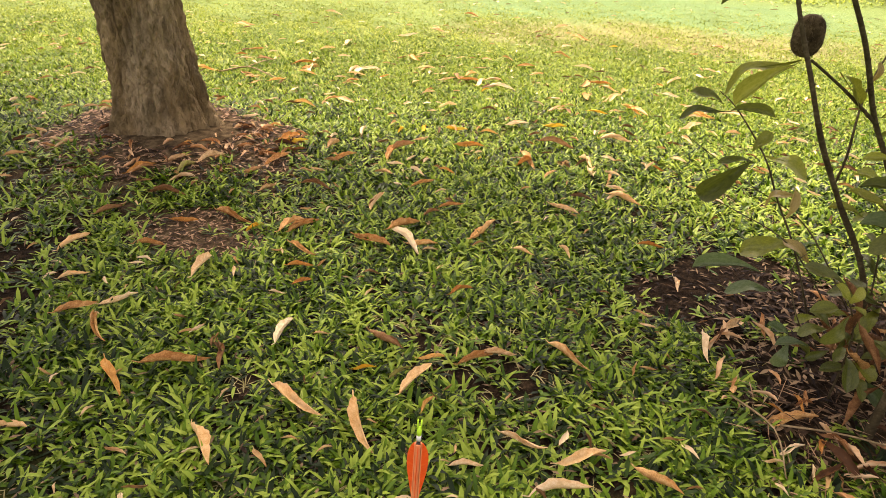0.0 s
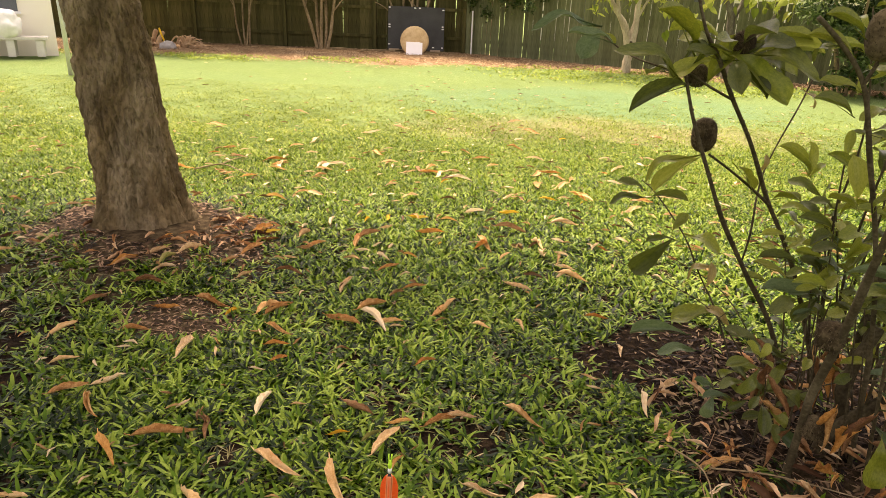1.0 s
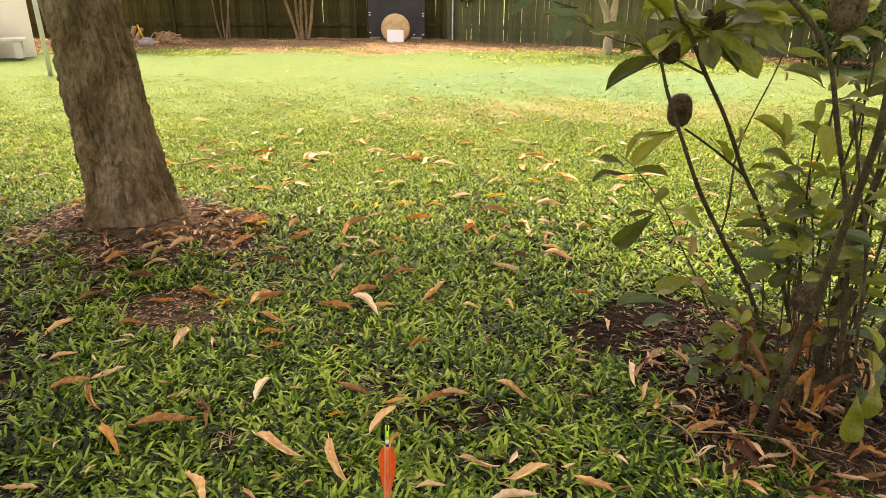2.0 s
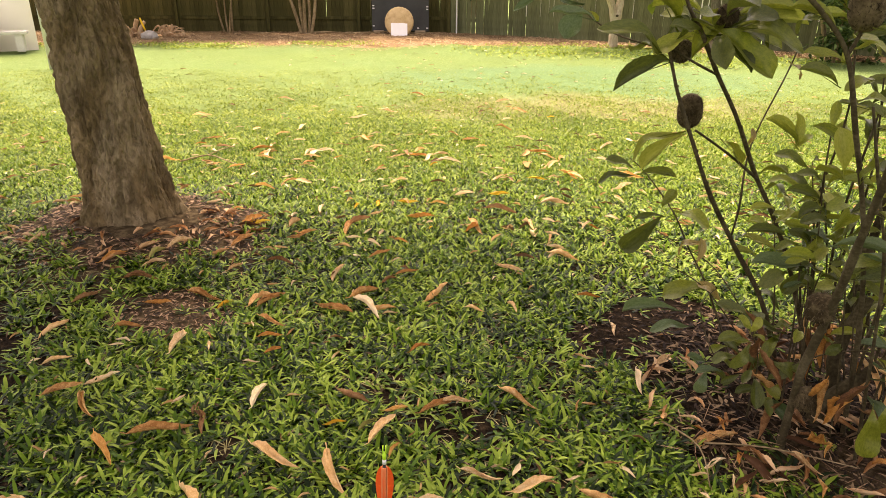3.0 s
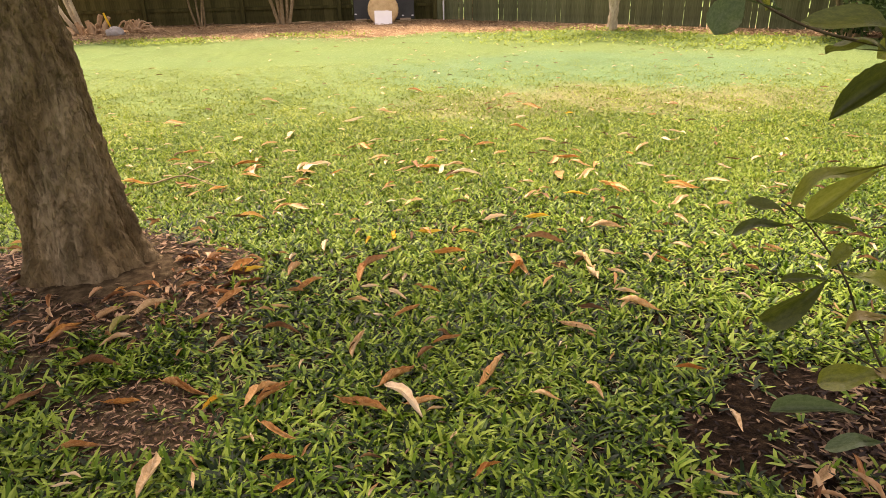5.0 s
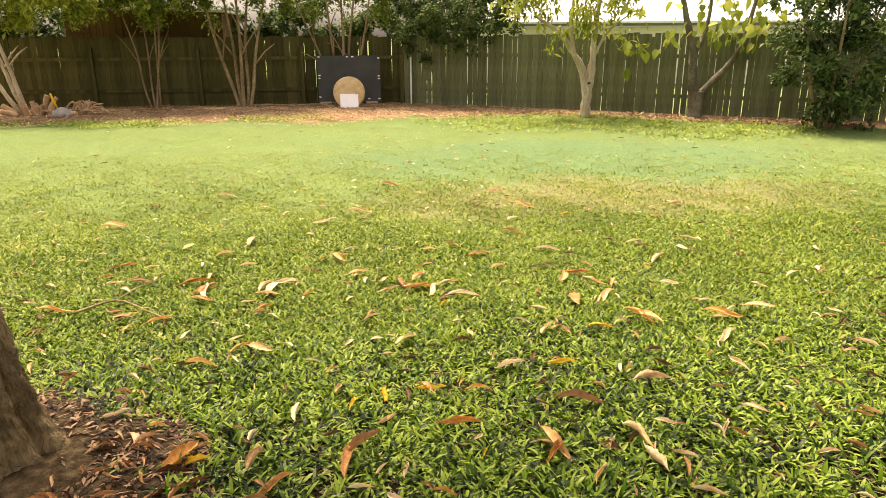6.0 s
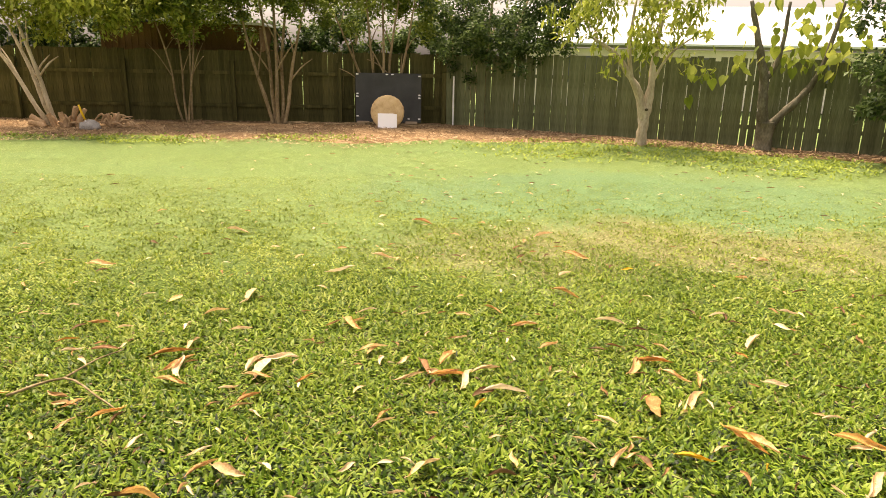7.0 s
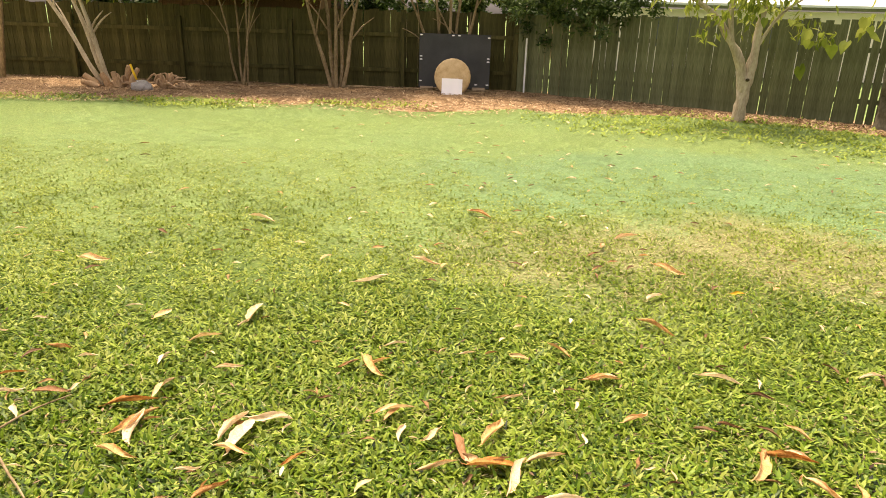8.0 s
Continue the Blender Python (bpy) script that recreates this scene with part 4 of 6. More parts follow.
fallen_leaf(-2.07, 6.26, 34, 0.122, "rust")
fallen_leaf(-1.81, 6.13, 19, 0.159, "umber")
fallen_leaf(-1.72, 5.56, 52, 0.112, "tan")
fallen_leaf(2.69, 7.83, 45, 0.236, "pale")
fallen_leaf(1.52, 7.64, 0, 0.096, "yellow")
fallen_leaf(1.00, 7.55, 45, 0.174, "pale")
fallen_leaf(-0.36, 1.69, -33, 0.240, "tan")
fallen_leaf(-0.14, 1.61, -66, 0.240, "tan")
fallen_leaf(-0.58, 1.48, -53, 0.207, "tan")
fallen_leaf(-1.15, 1.50, -12, 0.141, "tan")
fallen_leaf(0.35, 1.59, -21, 0.157, "pale")
fallen_leaf(0.52, 1.55, 20, 0.171, "tan")
fallen_leaf(0.73, 1.49, -42, 0.160, "tan")
fallen_leaf(0.45, 1.42, 14, 0.190, "pale")
fallen_leaf(0.19, 1.48, 14, 0.109, "pale")
fallen_leaf(-1.00, 3.98, 66, 0.240, "rust")
fallen_leaf(-1.66, 5.36, 64, 0.128, "pale")
fallen_leaf(-0.96, 5.03, 54, 0.165, "tan")
fallen_leaf(-0.09, 5.01, 47, 0.196, "tan")
fallen_leaf(0.69, 5.05, 54, 0.184, "pale")
fallen_leaf(1.28, 5.19, -59, 0.240, "rust")
fallen_leaf(1.78, 5.15, -26, 0.240, "rust")
fallen_leaf(2.06, 5.25, -15, 0.199, "pale")
fallen_leaf(1.65, 4.88, 40, 0.240, "pale")
fallen_leaf(1.05, 4.41, 13, 0.225, "pale")
fallen_leaf(1.54, 4.54, -72, 0.131, "pale")
fallen_leaf(0.41, 4.66, 20, 0.172, "pale")
fallen_leaf(0.22, 4.43, 7, 0.125, "rust")
fallen_leaf(-0.36, 4.36, 82, 0.127, "yellow")
fallen_leaf(-0.60, 4.32, 89, 0.144, "pale")
fallen_leaf(-0.22, 4.42, 85, 0.163, "yellow")
fallen_leaf(-2.17, 5.66, -10, 0.240, "rust")
fallen_leaf(-1.13, 4.84, -5, 0.180, "rust")
FAR, FOOT, LOW, MID = [], [], [], []
# thinner scatter over the rest of the lawn
TONES = ["tan", "tan", "pale", "rust", "umber", "yellow", "olive"]
for k in range(430):
    y = random.uniform(3.2, 8.6) if k < 150 else random.uniform(3.4, 6.8)
    x = random.uniform(-1, 1) * (1.2 + 0.62 * y)
    if math.hypot(x - TREE[0], y - TREE[1]) > 0.5:
        fallen_leaf(x, y, random.uniform(0, 360), random.uniform(0.06, 0.14), random.choice(TONES), heap=MID if k > 35 else None)
for k in range(190):
    y = random.uniform(7.5, 14.2)
    x = random.uniform(-0.5, 6.5) if k % 4 else random.uniform(-5, 1)
    fallen_leaf(x, y, random.uniform(0, 360), random.uniform(0.06, 0.12), "tan", heap=FAR, tilt=(random.uniform(-10, 10), random.uniform(-5, 5)))
# heaped leaves at the tree foot and in the shrub's bed
for k in range(46):
    a = random.uniform(-2.9, 0.5)
    r = random.uniform(0.42, 1.0)
    fallen_leaf(-1.66 + r * math.cos(a) * 0.9, 3.9 + r * math.sin(a) * 0.66, random.uniform(0, 360), random.uniform(0.08, 0.15), "tan", z=0.02 + float(height(-1.66 + r * math.cos(a) * 0.9, 3.9 + r * math.sin(a) * 0.66)), heap=FOOT)
for k in range(44):
    x, y = random.gauss(-1.22, 0.2), random.gauss(3.86, 0.2)
    if math.hypot(x - TREE[0], y - TREE[1]) > 0.4:
        fallen_leaf(x, y, random.uniform(0, 360), random.uniform(0.05, 0.11), random.choice(["pale", "tan", "pale", "umber", "rust"]), z=0.022 + float(height(x, y)), heap=FOOT if k > 9 else None, tilt=(random.uniform(-40, 40), random.uniform(-20, 20)))
for k in range(75):
    a, r = random.uniform(0, 2 * math.pi), math.sqrt(random.uniform(0, 1))
    x, y = BED[0] + 0.15 + r * math.cos(a) * 0.75, BED[1] + r * math.sin(a) * 0.72
    fallen_leaf(x, y, random.uniform(0, 360), random.uniform(0.06, 0.15), random.choice(["tan", "umber", "umber", "umber", "rust", "umber"]), z=0.025 + 0.10 * (1 - r) * random.random(), heap=LOW if k > 25 else None,
                tilt=(random.uniform(-45, 45), random.uniform(-35, 35)))


for k in range(44):
    x, y = random.uniform(1.08, 1.85), random.uniform(1.25, 1.95)
    fallen_leaf(x, y, random.uniform(0, 360), random.uniform(0.08, 0.16), random.choice(["tan", "umber", "pale", "umber", "rust"]), z=0.03 + random.uniform(0, 0.04), heap=LOW if k > 12 else None, tilt=(random.uniform(-40, 40), random.uniform(-18, 18)))


join_heap("lawn_leaves", "dry brown and tan leaves scattered over the grass", MID, M["dry_leaf"])
join_heap("far_leaves", "scattered pale and brown leaves on the mown lawn", FAR, M["dry_leaf"])
join_heap("foot_leaves", "dry brown leaves heaped at the tree foot", FOOT, M["loose_leaf"])
join_heap("bed_leaves", "dry brown leaves heaped under the shrub", LOW, M["loose_leaf"])


FRAG = []
for k in range(620):
    y = 1.2 + 8.3 * random.random() ** 1.3
    x = random.uniform(-1, 1) * (0.9 + 0.62 * y)
    if math.hypot(x - TREE[0], y - TREE[1]) > 0.5:
        fallen_leaf(x, y, random.uniform(0, 360), random.uniform(0.035, 0.085), "tan", heap=FRAG)
join_heap("leaf_fragments", "small broken dry leaves among the grass", FRAG, M["dry_leaf"])
n = 6500
py = rng.uniform(1.0, 7.0, n)
px = rng.uniform(-1, 1, n) * (1.0 + 0.68 * py)
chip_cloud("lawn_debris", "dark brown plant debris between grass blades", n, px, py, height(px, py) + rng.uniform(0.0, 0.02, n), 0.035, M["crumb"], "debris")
n = 420
a, r = rng.uniform(0, 2 * math.pi, n), np.sqrt(rng.uniform(0, 1, n))
px, py = 1.32 + 0.48 * r * np.cos(a), 2.62 + 0.36 * r * np.sin(a)
chip_cloud("edge_litter", "leaf crumbs on bare earth, coloured dark for the shrub's shade", n, px, py, height(px, py), 0.04, M["crumb"], "leaf litter")
cover_patch(150, 1.32, 1.66, 0.22, 0.13, "small round clover leaves at the bed's edge", 0.35)
cover_patch(90, 1.1, 1.95, 0.12, 0.14, "small clover leaves in leaf litter", 0.35)


def twig(pts, r, label):
    bm = bmesh.new()
    p, rr = smooth_path(pts, [r * (1 - 0.6 * i / (len(pts) - 1)) for i in range(len(pts))])
    tube(bm, p, rr, 6, 0.3)
    return tagged(new("twig", bm_mesh("twig", bm, M["stem_bark"], True)), label, "twig")


twig([(-2.05, 5.62, 0.03), (-1.85, 5.76, 0.05), (-1.62, 5.6, 0.035), (-1.5, 5.5, 0.03)], 0.008, "thin dry forked twig on the grass")
twig([(-1.85, 5.76, 0.05), (-1.78, 5.95, 0.06), (-1.7, 6.1, 0.05)], 0.006, "short dry twig on the grass")
twig([(1.15, 1.75, 0.05), (1.35, 1.7, 0.07), (1.62, 1.62, 0.05)], 0.004, "dry brown twig on leaf litter")
twig([(1.05, 1.9, 0.03), (1.12, 1.72, 0.06), (1.1, 1.55, 0.03)], 0.004, "thin pale twig on leaf litter")

# ---- arrow stuck upright in the lawn ----
arrow = thing("arrow", "arrow stuck upright in grass, orange feathers and lime nock", "arrow", at=(0.072, 1.032, 0.013))
arrow.rotation_euler = (radians(1.6), radians(1.6), 0)
bm = bmesh.new()
tube(bm, [(0, 0, -0.06), (0, 0, 0.30), (0, 0, 0.568)], [0.004] * 3, 12)
part("shaft", bm, M["shaft"], arrow, "dark slim shaft", True)
bm = bmesh.new()
tube(bm, [(0, 0, 0.560), (0, 0, 0.573)], [0.0045] * 2, 12)
part("wrap", bm, M["wrap"], arrow, "white band below the nock", True)
bm = bmesh.new()
tube(bm, [(0, 0, 0.570), (0, 0, 0.582), (0, 0, 0.592)], [0.0042, 0.0048, 0.0036], 12)
for sgn in (-1, 1):
    box(bm, sgn * 0.0033, 0, 0.600, 0.0026, 0.0062, 0.020, 0.0008)
part("nock", bm, M["nock"], arrow, "lime green plastic nock", True)
FEATHER_Z0, FEATHER_Z1 = 0.385, 0.552
bm = bmesh.new()
steps = 26
prev = None
for i in range(steps + 1):
    t = i / steps
    h = 0.0185 * (math.sin(math.pi * t ** 1.5) ** 0.75 if 0 < t < 1 else 0) + 0.001
    h *= 1 + 0.03 * (i % 2)
    z = FEATHER_Z0 + (FEATHER_Z1 - FEATHER_Z0) * t
    th = 0.0007
    ring = [bm.verts.new((0.004, -th, z)), bm.verts.new((0.004, th, z)), bm.verts.new((0.004 + h, th * 0.4, z + h * 0.25)), bm.verts.new((0.004 + h, -th * 0.4, z + h * 0.25))]
    if prev:
        for k in range(4):
            bm.faces.new((prev[k], prev[(k + 1) % 4], ring[(k + 1) % 4], ring[k]))
    prev = ring
fme = bm_mesh("feather", bm, M["feather"])
bm = bmesh.new()
box(bm, 0.0052, 0, (FEATHER_Z0 + FEATHER_Z1) / 2, 0.0026, 0.0092, FEATHER_Z1 - FEATHER_Z0, 0.0006)
qme = bm_mesh("quill", bm, M["quill"])
for a in (-20, 100, 220):
    f = piece("feather", fme, arrow, pose(0, 0, 0, 0, 0, a - 70))
    piece("quill", qme, f)

# ---- broad-leaved shrub with seed cones ----
shrub = thing("shrub", "leggy broad-leaved shrub with bristly seed cones over leaf litter", "shrub", at=(0, 0, 0))


def stem(r0, r1, *pts):
    bm = bmesh.new()
    n = len(pts)
    pts = list(pts)
    low = pts[0]
    if low[2] < 0.35 and r0 > 0.0045:
        pts[0] = (low[0], low[1], -0.03)
    p, r = smooth_path(pts, [0.72 * (r0 + (r1 - r0) * i / (n - 1)) for i in range(n)], 6)
    tube(bm, p, r, 9, 0.35, n)
    for i in range(3, len(p), 4):
        q = bmesh.ops.create_icosphere(bm, subdivisions=1, radius=r[i] * 1.35)
        bmesh.ops.transform(bm, matrix=Matrix.Translation(p[i] + Vector((0.25, 0.1, 0)) * r[i]) @ Matrix.Diagonal((1, 1, 0.7, 1)), verts=q["verts"])
    return part("branch", bm, M["twig_bark"], shrub, smooth=True)


def shrub_leaf_mesh(name, material, wave, fold):
    """A leathery leaf, unit length and unit width, toothed at the rim, broadest past its middle."""
    bm = bmesh.new()
    n = 18
    rows = []
    for i in range(n + 1):
        t = i / n
        w = 0.5 * math.sin(math.pi * min(1, t ** 2.0)) ** 0.5 if 0 < t < 1 else 0.0
        w = w * (1 + 0.025 * (-1) ** i) + 0.012
        z = 0.10 * math.sin(t * 3.0) - 0.16 * t * t + wave * 0.05 * math.sin(t * 8)
        row = []
        for k in (-1, -0.5, 0, 0.5, 1):
            row.append(bm.verts.new((t + 0.01 * abs(k), k * w, z + fold * abs(k) * w + 0.02 * wave * math.sin(t * 11 + k * 2) * abs(k) - (0.008 if k == 0 else 0))))
        rows.append(row)
    for a, b in zip(rows, rows[1:]):
        for k in range(4):
            bm.faces.new((a[k], a[k + 1], b[k + 1], b[k]))
    tube(bm, [(-0.07, 0, 0.0), (0.0, 0, 0.0), (0.5, 0, rows[n // 2][2].co.z - 0.004)], [0.016, 0.014, 0.006], 5)
    return bm_mesh(name, bm, material, True)


GREEN = {(k, i): shrub_leaf_mesh("leaf", M["leaf_" + k], w, f) for k in GREEN_TONES for i, (w, f) in enumerate([(1, 0.25), (-1.2, 0.12), (0.5, 0.4)])}
gcount = [0]


def green_leaf(base, tip, wide, tone):
    gcount[0] += 1
    b, t = Vector(base), Vector(tip)
    d = t - b
    side = d.cross(Vector((random.uniform(-0.5, 0.5), random.uniform(-0.9, -0.2), 0.8))).normalized()
    up = side.cross(d).normalized()
    ln = d.length
    m = Matrix((d.normalized(), side, up)).transposed().to_4x4()
    m = Matrix.Translation(b) @ m @ Matrix.Diagonal((ln, ln * wide * 0.82, ln, 1))
    return piece("leaf", GREEN[tone, gcount[0] % 3], shrub, m)


def cone(at, r, length):
    """A bristly seed cone: a lumpy barrel set with short curved bristles."""
    bm = bmesh.new()
    c = Vector(at)
    q = bmesh.ops.create_uvsphere(bm, u_segments=22, v_segments=16, radius=1)
    for v in q["verts"]:
        k = 1 + 0.12 * noise.noise(v.co * 4)
        z = math.copysign(abs(v.co.z) ** 0.7, v.co.z)
        v.co = c + Vector((v.co.x * r * k, v.co.y * r * k, z * length / 2))
    for i in range(900):
        z = random.uniform(-0.95, 0.95)
        a = random.uniform(0, 6.283)
        rr = r * math.sqrt(max(0.05, 1 - abs(z) ** 3))
        o = Vector((math.cos(a), math.sin(a), 0))
        s = o.cross(Vector((0, 0, 1))) * 0.0012
        p = c + o * rr * 0.97 + Vector((0, 0, z * length / 2))
        e = p + o * random.uniform(0.006, 0.016) + Vector((random.uniform(-0.006, 0.006), random.uniform(-0.006, 0.006), random.uniform(-0.012, 0.012)))
        bm.faces.new([bm.verts.new(p - s), bm.verts.new(p + s), bm.verts.new(e)])
    return part("seed_cone", bm, M["cone"], shrub, "dark brown bristly seed cone", True)


stem(0.015, 0.007, (1.65, 2.20, 0.13), (1.48, 2.17, 0.39), (1.33, 2.17, 0.63), (1.17, 2.10, 0.87), (1.08, 2.08, 1.05), (1.02, 2.12, 1.21), (0.99, 2.16, 1.33), (0.98, 2.20, 1.39))
stem(0.014, 0.007, (1.85, 2.35, -0.02), (1.65, 2.33, 0.47), (1.52, 2.30, 0.71), (1.42, 2.30, 0.88), (1.27, 2.20, 1.11), (1.15, 2.13, 1.27), (1.07, 2.10, 1.40), (1.01, 2.10, 1.49), (0.97, 2.10, 1.59))
stem(0.006, 0.005, (1.15, 2.13, 1.27), (1.07, 2.15, 1.31), (1.00, 2.17, 1.35))
stem(0.009, 0.006, (1.43, 2.30, 0.86), (1.31, 2.28, 0.95), (1.19, 2.25, 1.03), (1.14, 2.23, 1.06))
stem(0.006, 0.004, (1.42, 2.40, 0.59), (1.43, 2.40, 0.71), (1.48, 2.50, 0.94), (1.62, 2.60, 1.21), (1.68, 2.65, 1.33))
stem(0.02, 0.014, (1.44, 1.78, 0.14), (1.43, 1.75, 0.27), (1.43, 1.72, 0.44), (1.44, 1.68, 0.63), (1.42, 1.60, 0.88), (1.41, 1.55, 1.06), (1.39, 1.50, 1.22), (1.35, 1.45, 1.40))
stem(0.012, 0.009, (1.71, 1.85, 0.20), (1.65, 1.84, 0.51), (1.55, 1.82, 0.90), (1.45, 1.80, 1.17), (1.38, 1.80, 1.37), (1.29, 1.80, 1.48), (1.21, 1.80, 1.55))
stem(0.008, 0.007, (1.38, 1.80, 1.37), (1.40, 1.80, 1.42), (1.41, 1.80, 1.47))
stem(0.006, 0.003, (1.51, 2.35, 0.10), (1.39, 2.45, 0.30), (1.29, 2.50, 0.49), (1.21, 2.50, 0.64), (1.12, 2.52, 0.76), (1.06, 2.56, 0.83), (1.02, 2.60, 0.86))
stem(0.007, 0.004, (1.78, 2.30, 0.03), (1.70, 2.25, 0.46), (1.64, 2.20, 0.76), (1.56, 2.10, 1.09))
stem(0.006, 0.004, (1.81, 2.20, 0.07), (1.72, 2.20, 0.53), (1.63, 2.20, 0.88))
stem(0.008, 0.006, (1.67, 1.70, 0.30), (1.59, 1.70, 0.70), (1.51, 1.70, 0.98), (1.44, 1.72, 1.24))
stem(0.004, 0.002, (1.45, 1.95, 0.07), (1.33, 1.97, 0.17), (1.24, 2.00, 0.27), (1.19, 2.05, 0.43), (1.26, 2.10, 0.49))
stem(0.004, 0.003, (1.45, 1.95, 0.11), (1.47, 1.95, 0.21), (1.59, 1.90, 0.32), (1.71, 1.80, 0.40))
stem(0.005, 0.003, (0.98, 2.17, 1.35), (0.85, 2.25, 1.38), (0.78, 2.35, 1.42), (0.73, 2.45, 1.47))
stem(0.004, 0.002, (1.56, 2.30, 0.16), (1.40, 2.45, 0.41), (1.21, 2.60, 0.51), (0.96, 2.70, 0.66))
stem(0.004, 0.002, (1.51, 2.30, 0.13), (1.34, 2.40, 0.35), (1.14, 2.50, 0.44), (0.98, 2.60, 0.48))
stem(0.005, 0.003, (1.39, 1.95, 0.13), (1.39, 1.95, 0.26), (1.33, 1.95, 0.41))
green_leaf((1.17, 2.40, 1.02), (0.98, 2.50, 0.91), 0.30, "green")
green_leaf((1.17, 2.40, 1.01), (1.02, 2.45, 0.86), 0.34, "lime")
green_leaf((1.02, 2.55, 0.83), (0.92, 2.60, 0.86), 0.50, "deep")
green_leaf((1.04, 2.55, 0.80), (0.89, 2.60, 0.77), 0.28, "deep")
green_leaf((1.05, 2.55, 0.80), (1.17, 2.45, 0.83), 0.30, "deep")
green_leaf((1.15, 2.50, 0.67), (1.20, 2.50, 0.75), 0.60, "green")
green_leaf((1.20, 2.50, 0.66), (1.32, 2.40, 0.64), 0.50, "lime")
green_leaf((1.16, 2.50, 0.64), (1.01, 2.55, 0.46), 0.42, "deep")
green_leaf((1.17, 2.50, 0.63), (1.07, 2.60, 0.59), 0.30, "deep")
green_leaf((0.99, 2.16, 1.31), (0.76, 2.10, 1.45), 0.27, "deep")
green_leaf((1.00, 2.16, 1.31), (0.79, 2.05, 1.25), 0.30, "deep")
green_leaf((0.94, 2.16, 1.35), (0.89, 2.30, 1.34), 0.30, "deep")
green_leaf((1.00, 2.16, 1.38), (1.07, 2.05, 1.46), 0.35, "deep")
green_leaf((1.06, 2.15, 1.32), (1.13, 2.10, 1.48), 0.50, "green")
green_leaf((1.09, 2.10, 1.42), (1.28, 2.00, 1.29), 0.45, "lime")
green_leaf((1.12, 2.10, 1.42), (1.33, 1.95, 1.40), 0.35, "green")
green_leaf((1.17, 2.10, 1.42), (1.35, 2.00, 1.46), 0.30, "lime")
green_leaf((1.08, 2.10, 1.40), (1.21, 2.00, 1.31), 0.40, "deep")
green_leaf((0.98, 2.20, 1.38), (1.06, 2.20, 1.50), 0.30, "deep")
green_leaf((0.98, 2.10, 1.42), (0.84, 2.00, 1.57), 0.35, "green")
green_leaf((0.74, 2.45, 1.47), (0.67, 2.40, 1.37), 0.75, "grey")
green_leaf((0.73, 2.45, 1.48), (0.49, 2.40, 1.50), 0.25, "grey")
green_leaf((0.75, 2.40, 1.46), (0.79, 2.40, 1.42), 0.50, "green")
green_leaf((0.76, 2.30, 1.43), (0.60, 2.30, 1.47), 0.30, "grey")
green_leaf((1.62, 2.60, 1.26), (1.69, 2.60, 1.20), 0.60, "amber")
green_leaf((1.67, 2.50, 0.93), (1.54, 2.50, 1.06), 0.35, "lime")
green_leaf((1.66, 2.50, 0.93), (1.65, 2.50, 1.07), 0.45, "lime")
green_leaf((1.67, 2.50, 0.93), (1.72, 2.50, 0.99), 0.40, "lime")
green_leaf((1.44, 2.30, 0.88), (1.49, 2.20, 0.92), 0.40, "green")
green_leaf((1.25, 2.25, 1.02), (1.37, 2.30, 0.91), 0.40, "green")
green_leaf((1.37, 2.30, 0.98), (1.39, 2.30, 1.05), 0.40, "amber")
green_leaf((1.51, 1.90, 1.00), (1.47, 1.90, 1.14), 0.50, "lime")
green_leaf((1.43, 1.80, 1.23), (1.54, 1.80, 1.20), 0.50, "deep")
green_leaf((1.43, 1.80, 1.24), (1.50, 1.75, 1.26), 0.50, "green")
green_leaf((1.64, 2.20, 0.80), (1.51, 2.20, 0.85), 0.40, "deep")
green_leaf((1.59, 2.10, 0.55), (1.36, 2.05, 0.63), 0.36, "grey")
green_leaf((1.60, 2.10, 0.59), (1.52, 2.20, 0.55), 0.40, "deep")
green_leaf((1.40, 1.70, 0.82), (1.52, 1.60, 0.85), 0.30, "grey")
green_leaf((1.50, 1.70, 0.93), (1.53, 1.60, 0.92), 0.50, "green")
green_leaf((1.23, 2.20, 0.27), (1.07, 2.20, 0.27), 0.35, "grey")
green_leaf((1.21, 2.30, 0.29), (1.00, 2.40, 0.25), 0.30, "grey")
green_leaf((1.22, 2.00, 0.22), (1.15, 2.00, 0.26), 0.55, "grey")
green_leaf((1.23, 2.00, 0.19), (1.20, 1.98, 0.10), 0.60, "grey")
green_leaf((1.23, 2.00, 0.20), (1.30, 1.98, 0.16), 0.55, "deep")
green_leaf((1.34, 1.95, 0.38), (1.29, 1.95, 0.45), 0.60, "lime")
green_leaf((1.34, 1.95, 0.38), (1.37, 1.95, 0.44), 0.60, "lime")
green_leaf((1.35, 1.95, 0.37), (1.37, 1.90, 0.38), 0.50, "green")
green_leaf((1.35, 1.95, 0.34), (1.29, 1.95, 0.35), 0.50, "green")
green_leaf((1.42, 1.93, 0.17), (1.48, 1.90, 0.13), 0.50, "green")
green_leaf((1.42, 1.95, 0.14), (1.33, 1.95, 0.13), 0.50, "deep")
green_leaf((1.44, 1.95, 0.18), (1.49, 1.90, 0.24), 0.50, "deep")
green_leaf((1.39, 1.95, 0.23), (1.35, 1.95, 0.29), 0.50, "deep")
green_leaf((1.55, 1.60, 0.57), (1.60, 1.55, 0.50), 0.50, "lime")
green_leaf((1.52, 1.50, 0.38), (1.50, 1.45, 0.23), 0.50, "green")
green_leaf((1.58, 1.50, 0.43), (1.53, 1.45, 0.32), 0.50, "green")
green_leaf((1.53, 1.90, 0.96), (1.48, 2.00, 0.99), 0.40, "green")
green_leaf((1.51, 1.80, 0.99), (1.52, 1.75, 1.08), 0.45, "green")
green_leaf((1.65, 2.10, 0.75), (1.53, 2.10, 0.77), 0.45, "deep")
